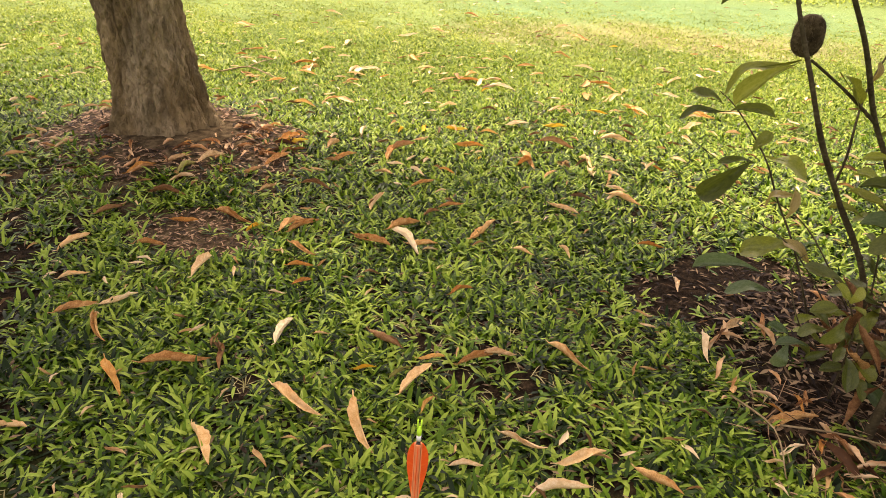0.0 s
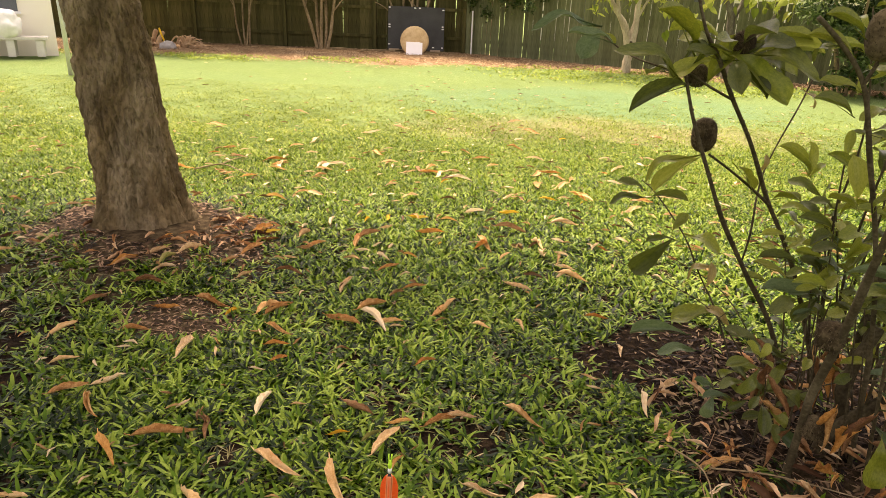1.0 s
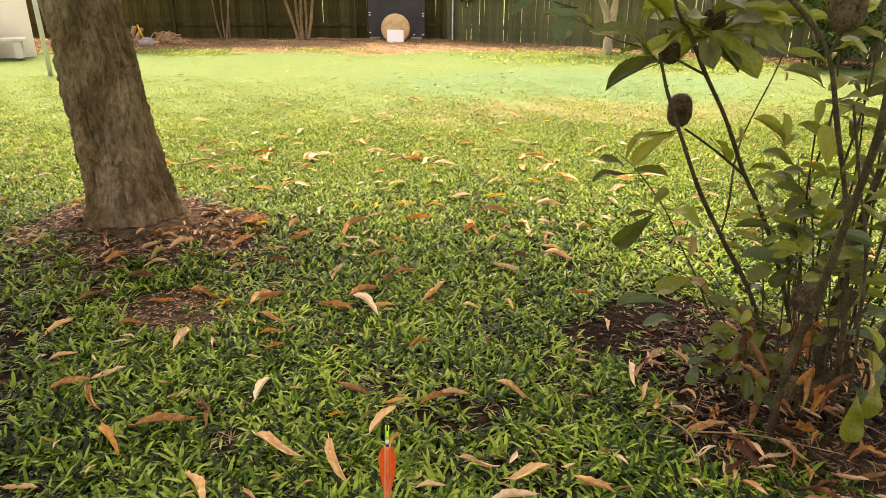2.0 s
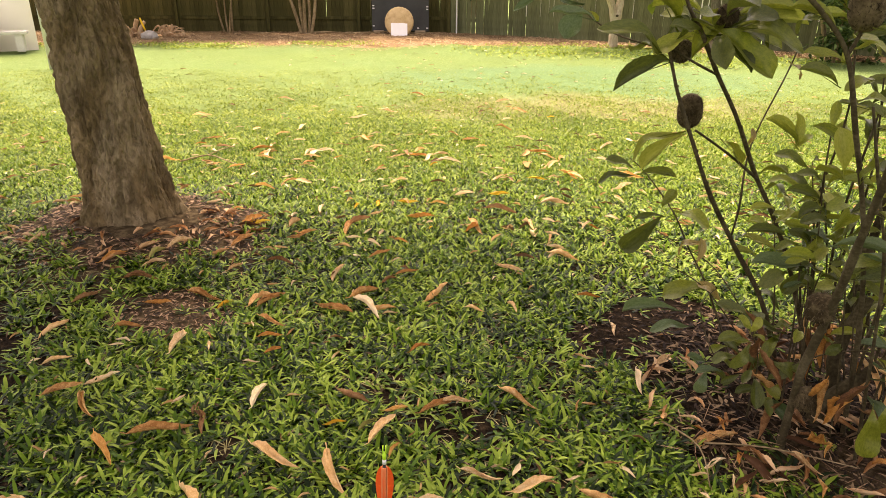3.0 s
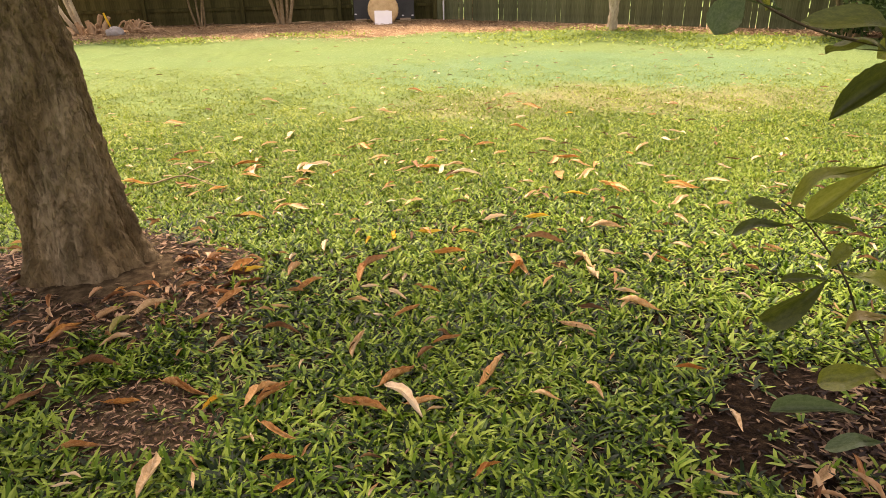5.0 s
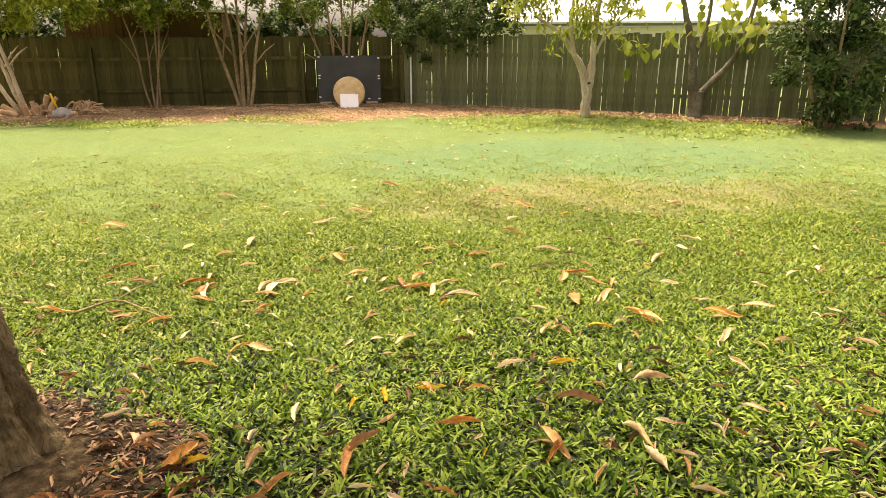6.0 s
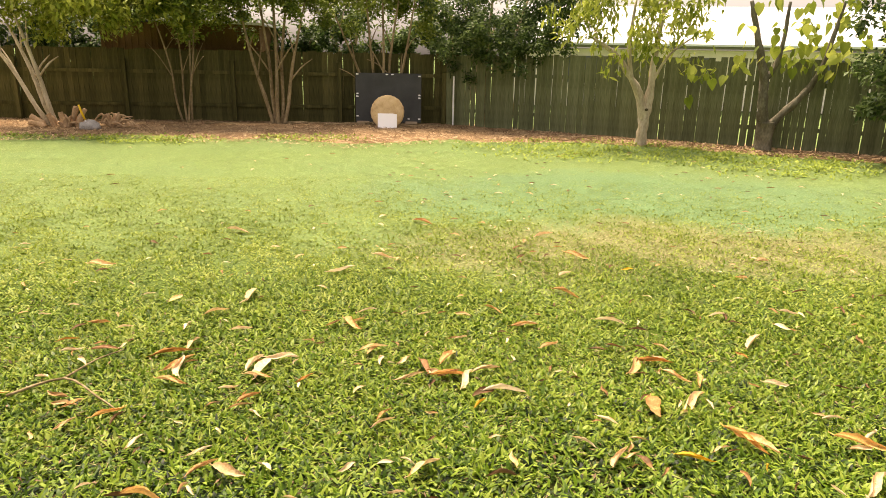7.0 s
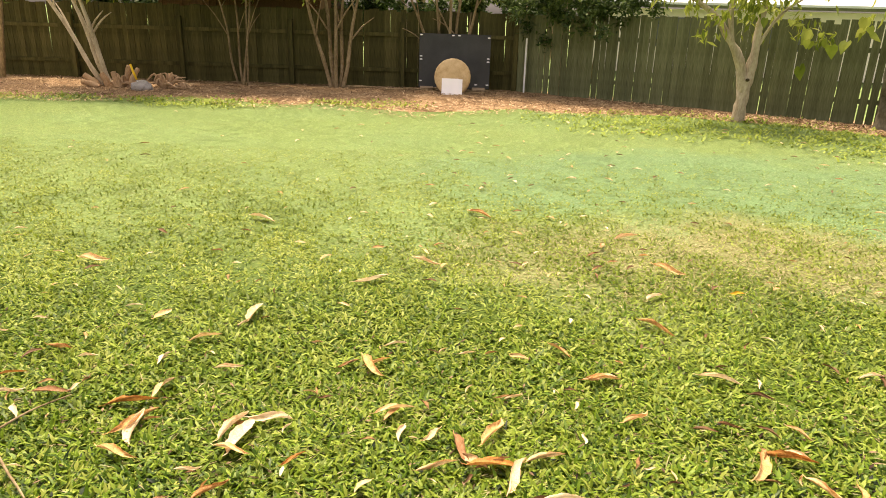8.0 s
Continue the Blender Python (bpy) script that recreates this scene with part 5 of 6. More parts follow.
green_leaf((1.64, 2.10, 0.71), (1.64, 2.00, 0.83), 0.45, "lime")
green_leaf((1.65, 2.20, 0.72), (1.69, 2.20, 0.83), 0.50, "green")
green_leaf((1.65, 2.20, 0.62), (1.56, 2.20, 0.69), 0.45, "deep")
green_leaf((1.56, 1.80, 0.72), (1.58, 1.70, 0.78), 0.40, "grey")
green_leaf((1.57, 1.80, 0.66), (1.63, 1.75, 0.69), 0.40, "deep")
green_leaf((1.69, 2.20, 0.43), (1.59, 2.20, 0.47), 0.50, "lime")
green_leaf((1.59, 2.10, 0.57), (1.51, 2.10, 0.47), 0.50, "deep")
green_leaf((1.38, 1.80, 1.35), (1.28, 1.85, 1.38), 0.40, "green")
green_leaf((1.39, 1.80, 1.39), (1.43, 1.70, 1.41), 0.40, "lime")
green_leaf((1.33, 1.80, 1.45), (1.22, 1.85, 1.51), 0.45, "green")
green_leaf((1.41, 1.80, 1.45), (1.45, 1.75, 1.52), 0.45, "lime")
green_leaf((1.29, 1.80, 1.48), (1.26, 1.90, 1.44), 0.40, "deep")
green_leaf((1.35, 1.80, 1.50), (1.24, 1.80, 1.57), 0.45, "green")
green_leaf((1.41, 1.75, 1.45), (1.47, 1.70, 1.43), 0.40, "green")
green_leaf((1.31, 2.40, 0.56), (1.23, 2.50, 0.48), 0.40, "amber")
green_leaf((1.29, 2.40, 0.46), (1.30, 2.40, 0.57), 0.40, "amber")
green_leaf((1.37, 2.40, 0.35), (1.20, 2.50, 0.27), 0.50, "green")
green_leaf((1.41, 2.35, 0.30), (1.32, 2.40, 0.38), 0.40, "amber")
green_leaf((1.55, 2.00, 1.05), (1.45, 2.00, 1.13), 0.40, "green")
green_leaf((1.56, 2.10, 1.09), (1.56, 2.10, 1.19), 0.40, "lime")
green_leaf((1.63, 2.20, 0.88), (1.54, 2.20, 0.92), 0.45, "deep")
green_leaf((1.62, 2.15, 0.87), (1.67, 2.10, 0.95), 0.40, "green")
for k in range(16):
    a = k * 2.4
    b = Vector((1.12 + 0.06 * math.cos(a), 2.12 + 0.05 * math.sin(a), 1.40 + 0.03 * (k % 3)))
    green_leaf(b, b + Vector((math.cos(a), 0.7 * math.sin(a), random.uniform(-0.5, 0.45))).normalized() * random.uniform(0.12, 0.2), random.uniform(0.38, 0.55), random.choice(["green", "deep", "lime", "deep"]))
cone((1.11, 2.23, 1.13), 0.044, 0.125)
cone((1.14, 2.10, 1.46), 0.035, 0.075)
cone((1.41, 1.80, 1.51), 0.050, 0.150)
cone((1.04, 2.20, 1.34), 0.035, 0.080)
cone((1.43, 1.72, 0.60), 0.045, 0.100)
cone((1.47, 1.74, 0.24), 0.042, 0.085)
for k in range(16):
    a = random.uniform(0, 2 * math.pi)
    x, y, h = 1.66 + 0.22 * math.cos(a) * random.random(), 2.1 + 0.4 * math.sin(a) * random.random(), random.uniform(0.45, 0.95)
    dx, dy = random.uniform(-0.14, 0.1), random.uniform(-0.12, 0.12)
    stem(0.0055, 0.003, (x, y, 0.0), (x + dx * 0.4, y + dy * 0.4, h * 0.5), (x + dx, y + dy, h))
    for q in range(4):
        b = Vector((x + dx, y + dy, h - 0.03 * q))
        c = a + q * 1.7
        green_leaf(b, b + Vector((math.cos(c), math.sin(c) * 0.9, random.uniform(-0.1, 0.7))).normalized() * random.uniform(0.08, 0.14), random.uniform(0.35, 0.5), random.choice(["green", "deep", "lime"]))
for k in range(22):
    a = k * 2.4
    b = Vector((1.36 + 0.11 * math.cos(a) * random.random(), 1.95 + 0.07 * math.sin(a), random.uniform(0.12, 0.40)))
    green_leaf(b, b + Vector((math.cos(a), 0.6 * math.sin(a), random.uniform(-0.6, 0.5))).normalized() * random.uniform(0.07, 0.12), random.uniform(0.42, 0.58), random.choice(["green", "deep", "deep", "grey"]))
# thick woody base and the crowded side of the shrub
stem(0.05, 0.026, (1.70, 1.98, 0.0), (1.72, 1.97, 0.12), (1.70, 1.99, 0.26), (1.77, 2.0, 0.5))
stem(0.04, 0.02, (1.62, 1.92, 0.0), (1.66, 1.93, 0.1), (1.75, 1.9, 0.22), (1.9, 1.85, 0.4))
stem(0.03, 0.014, (1.78, 2.1, 0.0), (1.8, 2.12, 0.4), (1.86, 2.15, 0.9), (1.95, 2.1, 1.5))
for k in range(12):
    x, y, h = random.uniform(1.72, 2.3), random.uniform(1.65, 2.55), random.uniform(1.15, 1.8)
    dx, dy = random.uniform(-0.12, 0.16), random.uniform(-0.12, 0.12)
    bow = random.uniform(-0.12, 0.12)
    stem(0.009, 0.004, (x - 0.5 * dx, y, 0.0), (x + bow, y + dy * 0.3, h * 0.35), (x + dx * 0.4 - bow * 0.5, y + dy * 0.6, h * 0.7), (x + dx, y + dy, h))
    for q in range(8):
        b = Vector((x + dx * (1 - 0.05 * q), y + dy * (1 - 0.05 * q), h * (1 - 0.05 * q)))
        c = k + q * 1.9
        green_leaf(b, b + Vector((math.cos(c), math.sin(c) * 0.9, random.uniform(-0.2, 0.7))).normalized() * random.uniform(0.1, 0.17), random.uniform(0.35, 0.5), random.choice(["green", "deep", "lime", "deep"]))
# unseen far side added to the shrub to shade its bed, leafy down to knee height
for k in range(18):
    x, y, h = random.uniform(2.0, 2.7), random.uniform(1.3, 2.5), random.uniform(1.2, 1.9)
    dx, dy = random.uniform(-0.1, 0.15), random.uniform(-0.12, 0.12)
    stem(0.009, 0.004, (1.9 + 0.3 * (x - 1.9), y, 0.0), (x - 0.1, y + dy * 0.3, h * 0.4), (x + dx, y + dy, h))
    for q in range(12):
        b = Vector((x + dx * (1 - 0.07 * q), y + dy * (1 - 0.07 * q), h * (1 - 0.055 * q)))
        c = k + q * 1.9
        green_leaf(b, b + Vector((math.cos(c), math.sin(c) * 0.9, random.uniform(-0.2, 0.7))).normalized() * random.uniform(0.12, 0.2), random.uniform(0.4, 0.55), random.choice(["green", "deep", "lime", "deep"]))
# crowded low growth and dry foliage at the foot
for k in range(62):
    a = random.uniform(0, 2 * math.pi)
    b = Vector((1.64 + 0.26 * math.cos(a) * random.random(), 2.05 + 0.4 * math.sin(a) * random.random(), random.uniform(0.28, 0.85)))
    d = Vector((math.cos(a), math.sin(a) * 0.8, random.uniform(-0.4, 0.6))).normalized() * random.uniform(0.08, 0.17)
    green_leaf(b, b + d, random.uniform(0.3, 0.5), random.choice(["green", "deep", "deep", "lime", "grey"]))
for k in range(34):
    a = random.uniform(0, 2 * math.pi)
    b = Vector((1.58 + 0.2 * math.cos(a), 1.9 + 0.25 * math.sin(a), random.uniform(0.08, 0.36)))
    fallen_leaf(b.x, b.y, random.uniform(0, 360), random.uniform(0.13, 0.2), random.choice(["umber", "rust", "umber", "tan"]), z=b.z, tilt=(random.uniform(-70, 70), random.uniform(30, 85)))

# ---- paling fence ----


def paling_mesh(name, w, h, material):
    bm = bmesh.new()
    box(bm, 0, 0, h / 2 - 0.06, w, 0.016, h + 0.12)
    return bm_mesh(name, bm, material)


def fence_run(name, label, p0, p1, pitch, widths, tops, material, posts, rails, gap_every=0, side=-1):
    """Palings on two rails with posts, from p0 to p1."""
    a, b = Vector((*p0, 0)), Vector((*p1, 0))
    d = (b - a)
    ln = d.length
    ang = math.degrees(math.atan2(d.y, d.x))
    top = tagged(new(name), label, "fence", kind="structure")
    top.matrix_world = pose(a.x, a.y, 0.06, 0, 0, ang)
    meshes = [paling_mesh("paling", w, h, material) for w in widths for h in tops]
    x = 0.06
    while x < ln:
        m = random.choice(meshes)
        piece("paling", m, top, pose(x, random.uniform(-0.004, 0.004), random.uniform(0.0, 0.03), random.uniform(-0.5, 0.5), random.uniform(-0.7, 0.7), 0))
        x += pitch * random.uniform(0.94, 1.06) + (random.choice((-0.011, -0.008, -0.005, -0.002, 0.0, 0.006, 0.013)) if gap_every else 0)
    for z in rails:
        bm = bmesh.new()
        box(bm, ln / 2, 0.035 * side, z, ln, 0.04, 0.075, 0.004)
        part("rail", bm, material, top)
    bm = bmesh.new()
    box(bm, 0, 0.105 * side, 0.6, 0.1, 0.09, 1.5, 0.006)
    pm = bm_mesh("post", bm, material)
    for k in range(posts):
        piece("post", pm, top, pose(0.3 + (ln - 0.6) * k / (posts - 1), 0, 0))
    return top


fence_run("fence_back", "weathered timber paling fence, coloured dark for the shade of trees", (-13.61, 17.97), (0.78, 18.245), 0.112, (0.121, 0.118, 0.114), (1.55, 1.535, 1.56), M["fence_dark"], 7, (0.40, 1.10))
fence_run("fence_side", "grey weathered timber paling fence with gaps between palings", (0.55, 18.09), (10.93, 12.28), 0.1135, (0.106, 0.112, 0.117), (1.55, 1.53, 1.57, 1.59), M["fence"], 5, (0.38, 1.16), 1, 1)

# ---- archery target before the fence ----
board = thing("backstop_board", "dark slate backstop board with white clips leaning on the fence", "board", at=(-0.73, 17.82, 0.115))
board.rotation_euler = (radians(-5), 0, 0)
bm = bmesh.new()
box(bm, 0, 0, 0.575, 1.43, 0.025, 1.05, 0.004)
part("panel", bm, M["board"], board)
bm = bmesh.new()
box(bm, 0, -0.016, 0, 0.045, 0.02, 0.026, 0.004)
box(bm, 0.028, -0.014, 0, 0.012, 0.016, 0.018, 0.003)
cme = bm_mesh("clip", bm, M["clip"])
for cx, cz in ((-0.68, 1.07), (-0.04, 1.07), (0.08, 1.07), (0.67, 1.04), (-0.68, 0.66), (-0.68, 0.60), (0.67, 0.64), (0.67, 0.58), (-0.68, 0.18), (0.67, 0.13), (0.44, 0.13)):
    piece("clip", cme, board, pose(cx, 0, cz))
for cx in (-0.55, 0.5):
    bm = bmesh.new()
    box(bm, cx, -0.03, 0.035, 0.26, 0.09, 0.08, 0.006)
    part("timber_block", bm, M["block"], board, "raw timber foot block")

target = thing("archery_target", "round straw archery boss with white paper face", "archery target", at=(-0.73, 17.19, 0.085))
target.rotation_euler = (radians(-13), 0, 0)
bm = bmesh.new()
R, T = 0.352, 0.13
prof = [(0.0, -T / 2), (0.1, -T / 2 - 0.004), (0.2, -T / 2 + 0.002), (0.3, -T / 2 + 0.002), (R - 0.02, -T / 2 + 0.014), (R, -T / 4), (R, T / 4), (R - 0.02, T / 2), (0.0, T / 2)]
seg = 56
rings = []
for r, d in prof:
    rings.append([bm.verts.new((r * math.cos(2 * math.pi * k / seg) * (1 + 0.012 * math.sin(k * 2.7)), d, R + r * math.sin(2 * math.pi * k / seg) * (1 + 0.012 * math.sin(k * 2.7)))) for k in range(seg)] if r else [bm.verts.new((0, d, R))])
for a, b in zip(rings, rings[1:]):
    for k in range(seg):
        q = [a[k % len(a)], a[(k + 1) % len(a)], b[(k + 1) % len(b)], b[k % len(b)]]
        q = list(dict.fromkeys(q))
        if len(q) > 2:
            bm.faces.new(q)
part("straw_boss", bm, M["straw_boss"], target, "coiled straw disc", True)
bm = bmesh.new()
prev = None
for i in range(10):
    x = -0.2 + 0.4 * i / 9
    y = -T / 2 - 0.012 - 0.006 * math.sin(i * 1.1)
    col = [bm.verts.new((x, y, 0.005)), bm.verts.new((x, y + 0.004, 0.15)), bm.verts.new((x, y, 0.315 - 0.01 * (i > 7))), bm.verts.new((x, y + 0.002, 0.315 - 0.01 * (i > 7))), bm.verts.new((x, y + 0.006, 0.15)), bm.verts.new((x, y + 0.002, 0.005))]
    if prev:
        for k in range(6):
            bm.faces.new((prev[k], prev[(k + 1) % 6], col[(k + 1) % 6], col[k]))
    prev = col
part("paper_face", bm, M["paper"], target, "blank white paper sheet")

# White strip added where a bright gap or paling edge shows at the corner.
bm = bmesh.new()
box(bm, 0.69, 17.9, 0.74, 0.034, 0.02, 0.86, 0.003)
box(bm, 0.69, 17.905, 0.22, 0.03, 0.02, 0.22, 0.003)
tagged(new("batten", bm_mesh("batten", bm, M["white_paint"])), "pale upright strip standing in for a bright slit at the fence corner", "batten")

# ---- trees along the fence ----


def fence_tree(name, label, base, stems, crown, radius, leaves, size, tone, bark, r0=0.035, narrow=0.45, hang=0.0, flat=0.75, heart=False):
    t = thing(name, label, "tree", at=(0, 0, 0))
    for k, tip in enumerate(stems):
        bx, by = base[0] + 0.045 * (k - (len(stems) - 1) / 2), base[1] + 0.06 * math.sin(k * 2.4)
        mid = (bx + (tip[0] - base[0]) * 0.42 + random.uniform(-0.08, 0.08), by + (tip[1] - base[1]) * 0.4, tip[2] * 0.5)
        p, r = smooth_path([(bx, by, -0.02), (bx + (tip[0] - base[0]) * 0.2, by, tip[2] * 0.2), mid, tip], [r0 * random.uniform(0.9, 1.25), r0, r0 * 0.8, r0 * 0.35], 6)
        bm = bmesh.new()
        tube(bm, p, r, 9, 0.3, k)
        for j in range(3):
            i = 10 + 3 * j
            if i < len(p):
                o = Vector((random.uniform(-0.5, 0.5), random.uniform(-0.3, 0.3), random.uniform(0.3, 0.7)))
                q, rr = smooth_path([p[i], p[i] + o * 0.5 + Vector((0, 0, 0.05)), p[i] + o], [r[i] * 0.6, r[i] * 0.45, r[i] * 0.2], 3)
                tube(bm, q, rr, 6, 0.3, k + j)
        part("trunk", bm, M[bark], t, smooth=True)
    if leaves:
        leaf_cloud("crown", crown, radius, leaves, size, M[tone], t, narrow=narrow, hang=hang, flat=flat, heart=heart)
    return t


fence_tree("fence_tree", "leaning multi-stemmed tree with pale bark by the fence", (-7.37, 16.81), [(-9.03, 16.88, 2.56), (-8.41, 16.99, 2.66), (-7.99, 16.69, 2.76)],
           [(-8.62, 16.78, 2.66), (-7.58, 16.60, 2.70), (-6.64, 16.92, 2.86), (-7.79, 17.00, 3.26), (-6.35, 16.6, 2.45), (-5.75, 16.7, 2.7), (-7.0, 16.5, 2.35)], 0.68, 11500, 0.13, "crown_lime", "pale_bark", 0.045, hang=0.3)
fence_tree("fence_tree", "thin dark multi-stemmed tree against the fence", (-10.07, 17.47), [(-10.39, 17.47, 2.77), (-9.66, 17.58, 2.77)],
           [(-10.28, 17.37, 2.57), (-9.45, 17.48, 2.97)], 0.7, 2400, 0.11, "crown_mid", "stem_bark", 0.055)
fence_tree("fence_tree", "slender dark-stemmed tree against the fence", (-5.03, 17.67), [(-5.71, 17.66, 2.77), (-5.19, 17.67, 2.97), (-4.67, 17.58, 2.87), (-4.87, 17.78, 2.68)],
           [(-5.50, 17.56, 2.95), (-4.67, 17.68, 3.0), (-4.98, 17.47, 2.67), (-4.35, 17.5, 2.7), (-5.9, 17.6, 2.6)], 0.68, 15500, 0.11, "crown_light", "stem_bark", 0.022)
fence_tree("fence_tree", "multi-stemmed tree with tan bark and airy crown", (-3.1, 17.71), [(-3.85, 17.59, 2.87), (-3.45, 17.70, 3.07), (-3.12, 17.71, 3.17), (-2.78, 17.82, 3.08), (-2.42, 17.62, 2.67)],
           [(-3.73, 17.59, 2.85), (-2.79, 17.51, 2.77), (-2.17, 17.62, 2.77), (-3.21, 17.71, 3.1)], 0.65, 11000, 0.1, "crown_light", "stem_bark", 0.04)
fence_tree("fence_tree", "multi-stemmed tree behind the dark backstop board", (-0.87, 18.04), [(-1.91, 17.94, 2.48), (-1.23, 18.05, 3.08), (-0.87, 18.06, 3.18), (-0.45, 18.07, 3.08), (-0.14, 17.97, 2.88)],
           [(-1.55, 18.3, 2.73), (-0.71, 18.35, 2.93), (0.01, 18.3, 2.63), (-0.82, 18.4, 3.28)], 0.65, 8500, 0.1, "crown_light", "stem_bark", 0.036)
fence_tree("fence_tree", "dense dark-leaved tree overhanging the fence", (1.47, 18.52), [(0.95, 18.40, 2.69), (1.57, 18.52, 3.09), (2.30, 18.33, 2.79)],
           [(0.64, 17.99, 2.48), (1.37, 17.59, 2.02), (2.09, 17.30, 2.32), (1.26, 17.79, 2.98), (2.61, 17.51, 2.67), (0.85, 17.89, 1.88), (3.05, 17.2, 2.55), (2.9, 17.3, 3.0), (1.2, 17.45, 1.75), (1.9, 17.15, 1.8), (2.6, 16.85, 1.95)], 0.5, 15500, 0.1, "crown_dark", "stem_bark", 0.05)
fence_tree("fence_tree", "pale forked tree with hanging leaves on ground cover", (3.95, 14.73), [], [(2.75, 14.5, 2.45), (3.3, 14.6, 2.75), (4.1, 14.5, 2.35), (4.4, 14.6, 2.85), (3.7, 14.3, 1.95)], 0.62, 2500, 0.16, "crown_lime", "pale_bark", narrow=0.32, hang=0.6)
pale = bpy.data.objects["fence_tree.006"]
bm = bmesh.new()
p, r = smooth_path([(3.90, 14.66, -0.06), (3.91, 14.66, 0.42), (3.93, 14.66, 0.74), (3.99, 14.66, 1.07), (4.00, 14.66, 1.62), (4.12, 14.66, 2.72)], [0.112, 0.088, 0.096, 0.072, 0.05, 0.025], 6)
tube(bm, p, r, 14, 0.35)
p, r = smooth_path([(3.91, 14.66, 0.57), (3.80, 14.64, 0.97), (3.55, 14.60, 1.37), (3.24, 14.54, 1.72), (2.82, 14.43, 1.97)], [0.08, 0.075, 0.06, 0.045, 0.02], 6)
tube(bm, p, r, 12, 0.35)
p, r = smooth_path([(3.60, 14.60, 1.32), (3.50, 14.55, 1.82), (3.55, 14.55, 2.62)], [0.045, 0.035, 0.02], 5)
tube(bm, p, r, 8, 0.3)
p, r = smooth_path([(4.00, 14.66, 1.22), (4.23, 14.56, 1.72), (4.59, 14.47, 2.02)], [0.03, 0.022, 0.012], 5)
tube(bm, p, r, 8, 0.3)
part("trunk", bm, M["pale_bark"], pale, smooth=True)
bm = bmesh.new()
bmesh.ops.create_uvsphere(bm, u_segments=12, v_segments=8, radius=0.032, matrix=Matrix.Translation((3.91, 14.54, 0.76)) @ Matrix.Diagonal((1, 0.5, 0.8, 1)))
part("knot_hole", bm, M["twig_bark"], pale, "dark knot hole", True)
pale.location = (0.10, 0.40, -0.03)

gnarl = fence_tree("fence_tree", "gnarled grey tree with large drooping heart-shaped leaves", (5.89, 14.24), [], [(4.85, 13.86, 1.75), (6.35, 13.9, 2.25), (6.85, 13.69, 2.40), (6.4, 13.99, 1.8), (7.0, 13.8, 1.9)], 0.6, 190, 0.18, "crown_lime", "bark", narrow=0.75, hang=0.9, heart=True)
bm = bmesh.new()
for k, (pts, rad) in enumerate([([(5.89, 14.24, -0.06), (5.90, 14.24, 0.36), (5.89, 14.24, 0.61)], [0.17, 0.14, 0.16]),
                                ([(5.86, 14.24, 0.51), (5.75, 14.18, 0.91), (5.73, 14.18, 1.31), (5.58, 14.18, 1.81), (5.32, 14.17, 2.61)], [0.1, 0.08, 0.075, 0.06, 0.03]),
                                ([(5.94, 14.24, 0.50), (6.10, 14.19, 0.72), (6.38, 14.12, 1.05), (6.62, 14.02, 1.55), (6.78, 13.94, 2.61)], [0.09, 0.07, 0.055, 0.045, 0.025]),
                                ([(5.73, 14.18, 1.31), (5.94, 14.19, 1.71), (5.99, 14.19, 2.61)], [0.05, 0.04, 0.025])]):
    p, r = smooth_path(pts, rad, 6)
    tube(bm, p, r, 12, 0.5, k)
part("trunk", bm, M["grey_bark"], gnarl, smooth=True)
gnarl.location = (0.16, 0.36, -0.03)

bush = thing("bush", "dense dark green bush in the fence corner", "bush", at=(0, 0, 0))
bm = bmesh.new()
for k in range(6):
    a = k * 1.05
    p, r = smooth_path([(7.7 + 0.1 * math.cos(a), 12.98 + 0.1 * math.sin(a), 0.0), (7.7 + 0.4 * math.cos(a), 12.98 + 0.4 * math.sin(a), 0.9), (7.7 + 0.7 * math.cos(a), 12.98 + 0.7 * math.sin(a), 2.2)], [0.04, 0.03, 0.015], 5)
    tube(bm, p, r, 8, 0.3, k)
part("trunk", bm, M["stem_bark"], bush, smooth=True)
leaf_cloud("crown", [(7.50, 12.68, 0.68), (8.13, 12.89, 0.79), (7.19, 12.98, 1.29), (7.92, 12.68, 1.58), (7.40, 12.98, 2.09), (8.23, 12.89, 2.29), (7.19, 13.08, 2.69), (7.92, 13.09, 2.99)], 0.55, 11000, 0.12, M["crown_dark"], bush)

# ---- stumps, rubble and tools at the mulch bed ----
stump = thing("stump", "cluster of pale cut stumps and roots on mulch", "stump", at=(-7.11, 16.66, 0.09))
for k, (dx, dy, lx, h, r) in enumerate([(-0.45, 0.05, -0.25, 0.2, 0.06), (-0.2, 0.0, -0.12, 0.25, 0.055), (0.1, 0.05, 0.12, 0.40, 0.05), (0.22, -0.02, 0.2, 0.36, 0.05), (0.02, -0.1, -0.05, 0.3, 0.045), (-0.35, -0.12, -0.3, 0.1, 0.06)]):
    bm = bmesh.new()
    p, q = smooth_path([(dx, dy, -0.03), (dx + lx * 0.4, dy, h * 0.5), (dx + lx, dy, h)], [r * 1.4, r, r * 0.85], 5)
    tube(bm, p, q, 10, 0.5, k)
    part("cut_trunk", bm, M["wood_cut"], stump, smooth=True)


def rock(x, y, sx, sy, sz, material, label, name="rock", category="rock"):
    bm = bmesh.new()
    bmesh.ops.create_icosphere(bm, subdivisions=3, radius=1)
    for v in bm.verts:
        k = 1 + 0.28 * noise.noise(v.co * 1.7 + Vector((x, y, 0)))
        v.co = Vector((v.co.x * sx * k, v.co.y * sy * k, max(-0.3, v.co.z * k) * sz))
    ob = new(name, bm_mesh(name, bm, material))
    ob.location = (x, y, sz * 0.25 + 0.03 + float(height(x, y)))
    return tagged(ob, label, category)


